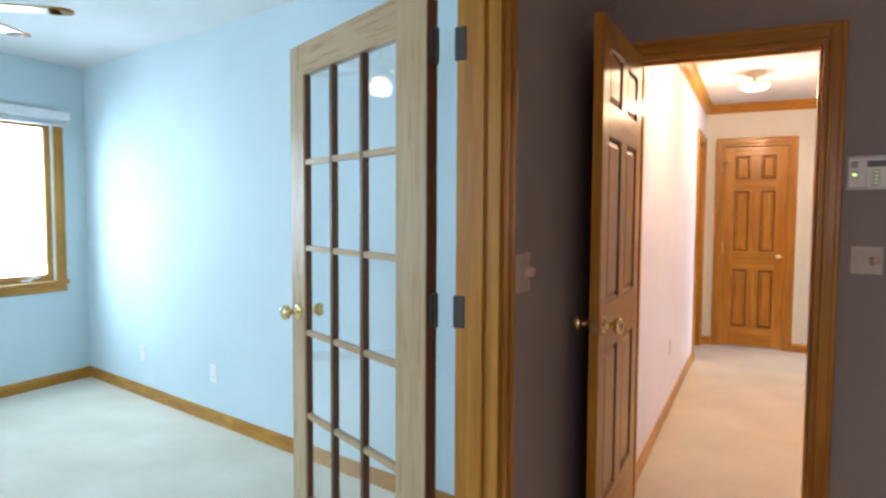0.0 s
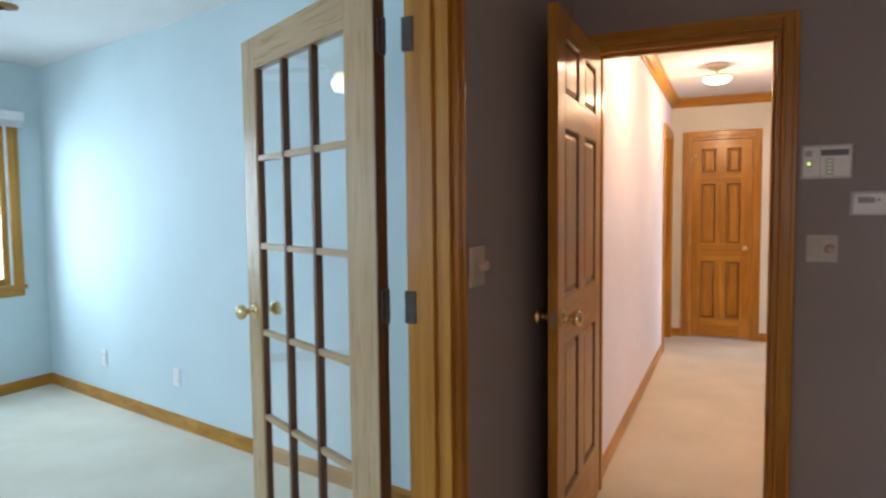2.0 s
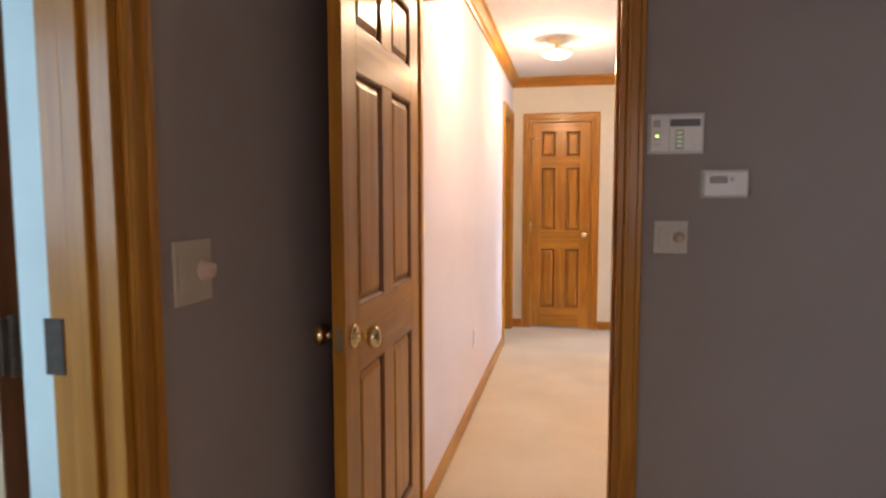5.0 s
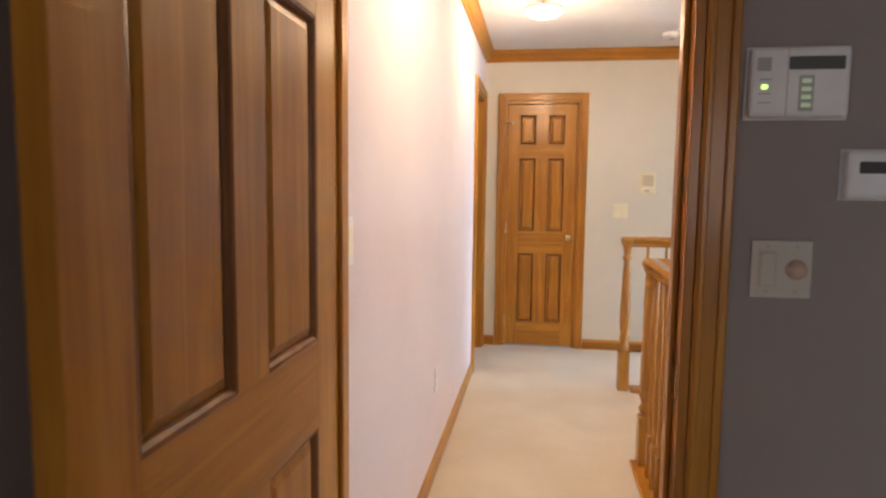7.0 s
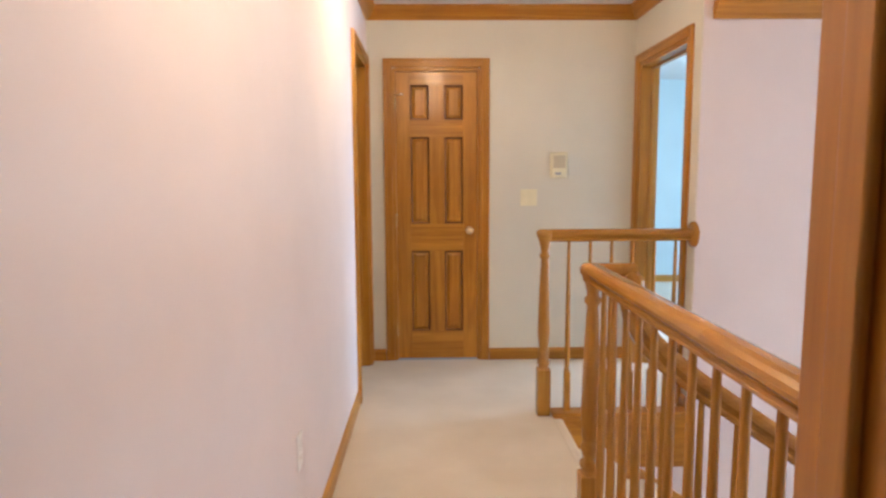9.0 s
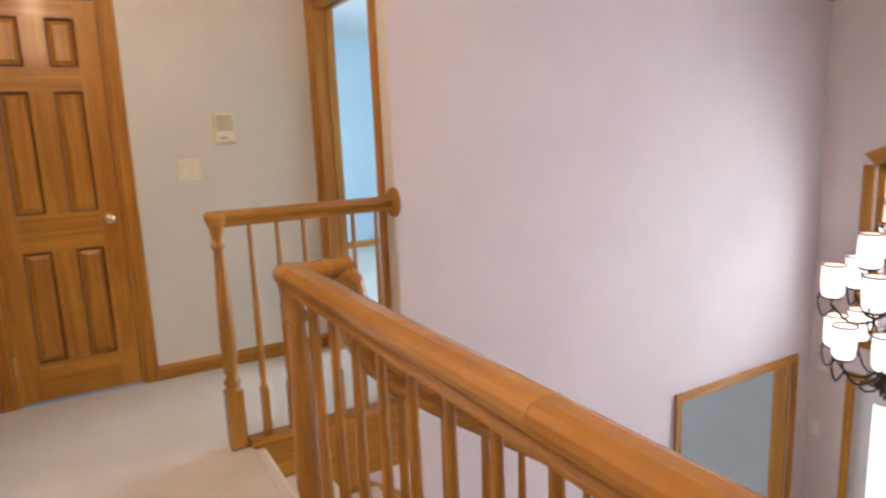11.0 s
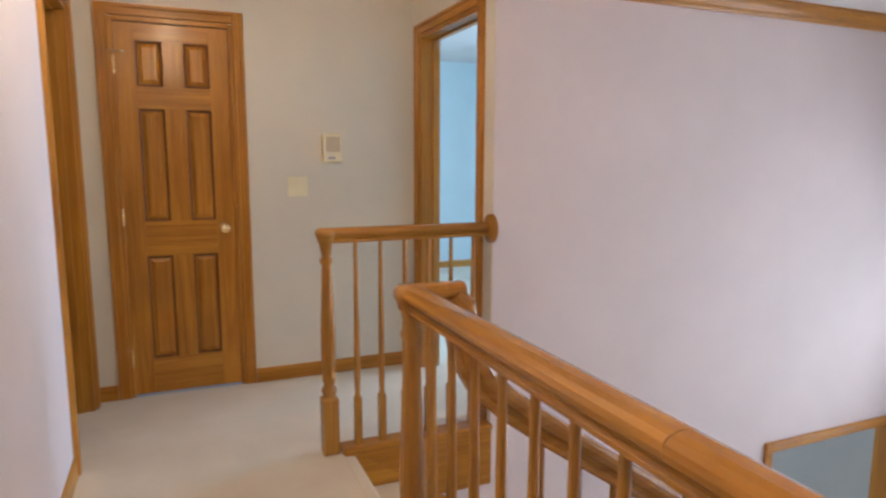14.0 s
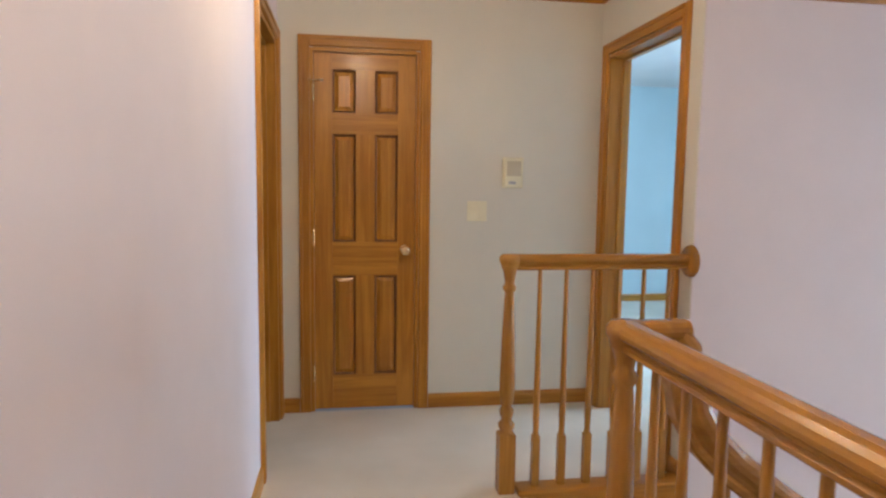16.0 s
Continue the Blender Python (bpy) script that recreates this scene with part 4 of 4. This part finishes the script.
f0 = bm.faces.new([bm.verts.new((XF + 0.052, a, b)) for a, b in outline])
ex = bmesh.ops.extrude_face_region(bm, geom=[f0])
bmesh.ops.translate(bm, vec=(0.004, 0, 0), verts=[v for v in ex["geom"] if isinstance(v, bmesh.types.BMVert)])
p = part("pane", bm, M_GLASS, aw, "clear window glass")
p.visible_shadow = False

fd = thing("front_door", Matrix.Identity(4), "white front door with narrow glass lights and sidelight", "front door")
casing(fd, "x", XF, -1, FD[0], FD[1], FD[3], ZL)
a0, a1, top = FD[0], FD[1], FD[3]


def lite_panel(ya, yb, lights, name):
    holes = [(u, v, ZL + 0.30, top - 0.14) for u, v in lights]
    part(name, boxes(wall_rows("x", XF + 0.03, XF + 0.075, ya, yb, ZL + 0.02, top, holes)), M_DOORW, fd)
    for u, v in lights:
        q = part("light", boxes([(XF + 0.05, u, ZL + 0.30, XF + 0.055, v, top - 0.14)]), M_GLASS, fd, "clear glass light")
        q.visible_shadow = False
        for e0, e1 in ((u - 0.015, u), (v, v + 0.015)):
            part("glazing_bead", boxes([(XF + 0.022, e0, ZL + 0.285, XF + 0.03, e1, top - 0.125)], 0.002), M_DOORW, fd)


lite_panel(6.45, a1, [(6.565, 6.695)], "sidelight")
lite_panel(5.40, 6.44, [(6.30, 6.41), (5.97, 6.08), (5.52, 5.63)], "leaf")
lite_panel(a0, 5.39, [(4.9, 5.03)], "sidelight")
bm = bmesh.new()
lathe(bm, [(0, 0), (0.03, 0), (0.02, 0.01), (0.012, 0.03), (0.028, 0.045), (0.028, 0.06), (0, 0.07)], matrix=Matrix.Translation((XF + 0.03, 5.42, ZL + 0.95)) @ Matrix.Rotation(radians(-90), 4, "Y"))
part("knob", bm, M_BRASS, fd, "brass knob")
for at, w, h, lab in (((XF, 7.06, -0.54), 0.07, 0.11, "small white sensor box by the front door"), ((XF, 7.09, -1.06), 0.075, 0.12, "white switch plate by the front door")):
    plate(pose(at[0], at[1], at[2], 0, 0, -90), w, h, lab, "switch" if "plate" in lab else "sensor", M_WHITE, [("cap", "b", (-w * 0.3, -h * 0.3, w * 0.3, h * 0.3, 0.012, M_WHITE))])

# ---- chandelier ----
CX, CY = 5.45, 5.775
ch = thing("chandelier", pose(CX, CY, 0), "two-tier dark iron chandelier with frosted glass shades", "chandelier")
bm = bmesh.new()
zc = FC - 0.05
k = 0
while zc > 1.0:
    ang = radians(90 * (k % 2))
    pts = [(0.009 * math.cos(s) * math.cos(ang), 0.009 * math.cos(s) * math.sin(ang), zc + 0.021 * math.sin(s)) for s in [2 * math.pi * q / 8 for q in range(9)]]
    for u, v in zip(pts, pts[1:]):
        d = (Vector(v) - Vector(u))
        mm = Matrix.Translation((Vector(u) + Vector(v)) / 2) @ d.to_track_quat("Z", "Y").to_matrix().to_4x4()
        r = bmesh.ops.create_cone(bm, cap_ends=False, segments=5, radius1=0.0022, radius2=0.0022, depth=d.length * 1.15, matrix=mm)
    zc -= 0.034
    k += 1
part("chain", bm, M_IRON, ch, "dark iron chain")
bm = bmesh.new()
lathe(bm, [(0, FC), (0.07, FC), (0.065, FC - 0.02), (0.02, FC - 0.05), (0, FC - 0.055)], seg=20)
part("canopy", bm, M_IRON, ch)
bm = bmesh.new()
lathe(bm, [(0, 1.0), (0.008, 0.995), (0.014, 0.97), (0.036, 0.955), (0.038, 0.945), (0.02, 0.935), (0.019, 0.88), (0.03, 0.85), (0.036, 0.83), (0.014, 0.82), (0.009, 0.80), (0.008, 0.5), (0.022, 0.48), (0.035, 0.42), (0.03, 0.36), (0.02, 0.34), (0.03, 0.30), (0.055, 0.26), (0.058, 0.22), (0.04, 0.19), (0.06, 0.17), (0.062, 0.155), (0.02, 0.13), (0, 0.10)], seg=18)
part("column", bm, M_IRON, ch, "turned dark iron column")
for q in range(6):
    m = Matrix.Rotation(radians(60 * q + 15), 4, "Z")
    for zz, s in ((0.955, 0.6), (0.84, 0.8), (0.16, 1.0)):
        bm = bmesh.new()
        pts = [m @ Vector((0.03 + s * dx, 0, zz + s * dz)) for dx, dz in ((0, 0), (0.03, -0.025), (0.06, -0.03), (0.085, -0.01), (0.08, 0.015), (0.065, 0.012))]
        tube(bm, pts, 0.0045, 6)
        part("scroll", bm, M_IRON, ch, "curled iron scroll")


def smooth(rows, n=5):
    """More points along a bent line."""
    p = [rows[0], *rows, rows[-1]]
    out = []
    for a, b, c, d in zip(p, p[1:], p[2:], p[3:]):
        for k in range(n):
            t = k / n
            out.append(tuple(0.5 * (2 * b[i] + (c[i] - a[i]) * t + (2 * a[i] - 5 * b[i] + 4 * c[i] - d[i]) * t * t + (3 * b[i] - a[i] - 3 * c[i] + d[i]) * t ** 3) for i in range(len(b))))
    return out + [tuple(rows[-1])]


def arm(q, count, r, z_in, z_cup, phase):
    m = Matrix.Rotation(2 * math.pi * q / count + phase, 4, "Z")
    prof = [(0.03, z_in), (r * 0.35, z_in - 0.06), (r * 0.7, z_in - 0.07), (r * 0.95, z_in - 0.01), (r, z_cup - 0.03), (r, z_cup)]
    bm = bmesh.new()
    tube(bm, [m @ Vector((a, 0, b)) for a, b in smooth(prof, 3)], 0.0055, 6)
    curl = [(r * 0.95, z_in - 0.01), (r * 1.12, z_in - 0.05), (r * 1.22, z_in + 0.01), (r * 1.18, z_in + 0.06), (r * 1.08, z_in + 0.06), (r * 1.08, z_in + 0.03)]
    tube(bm, [m @ Vector((a, 0, b)) for a, b in smooth(curl, 3)], 0.0042, 6)
    lathe(bm, [(0, z_cup - 0.005), (0.03, z_cup), (0.042, z_cup + 0.008), (0.0, z_cup + 0.012)], matrix=m @ Matrix.Translation((r, 0, 0)), seg=14)
    a = part("arm", bm, M_IRON, ch)
    bm = bmesh.new()
    lathe(bm, [(0.034, z_cup + 0.01), (0.043, z_cup + 0.025), (0.047, z_cup + 0.08), (0.045, z_cup + 0.135), (0.050, z_cup + 0.15), (0.048, z_cup + 0.15), (0.042, z_cup + 0.13), (0.043, z_cup + 0.06), (0.0, z_cup + 0.015)], matrix=m @ Matrix.Translation((r, 0, 0)), seg=16)
    part("shade", bm, M_SHADE, a, "lit frosted glass shade")
    bm = bmesh.new()
    lathe(bm, [(0.046, z_cup + 0.146), (0.0515, z_cup + 0.147), (0.0515, z_cup + 0.153), (0.046, z_cup + 0.154), (0.046, z_cup + 0.146)], matrix=m @ Matrix.Translation((r, 0, 0)), seg=16)
    part("rim", bm, M_AMBER, a, "amber glass rim")


for q in range(8):
    arm(q, 8, 0.215, 0.25, 0.29, 0.3)
for q in range(6):
    arm(q, 6, 0.235, 0.50, 0.53, 0.1)
for q in range(3):
    arm(q, 3, 0.15, 0.66, 0.68, 0.7)

# ---- brick wing wall outside the arched window ----
bw = thing("brick_wall", Matrix.Identity(4), "brown brick wing wall outside the arched window", "brick wall", kind="structure")
part("mortar", boxes([(XF + 0.14, 6.86, ZL, XF + 0.66, 7.0, 2.6)]), M_MORTAR, bw)
bm = boxes([(0, 0, 0, 0.2, 0.03, 0.06)], 0.004)
brick_me = mesh_of("brick", bm, M_BRICK)
for r in range(26):
    for c in range(3):
        x = XF + 0.135 + 0.21 * c - (0.1 if r % 2 else 0)
        if x < XF + 0.13:
            continue
        ob = new("brick", brick_me)
        ob.parent = bw
        ob.location = (x, 6.845, -0.4 + 0.072 * r)
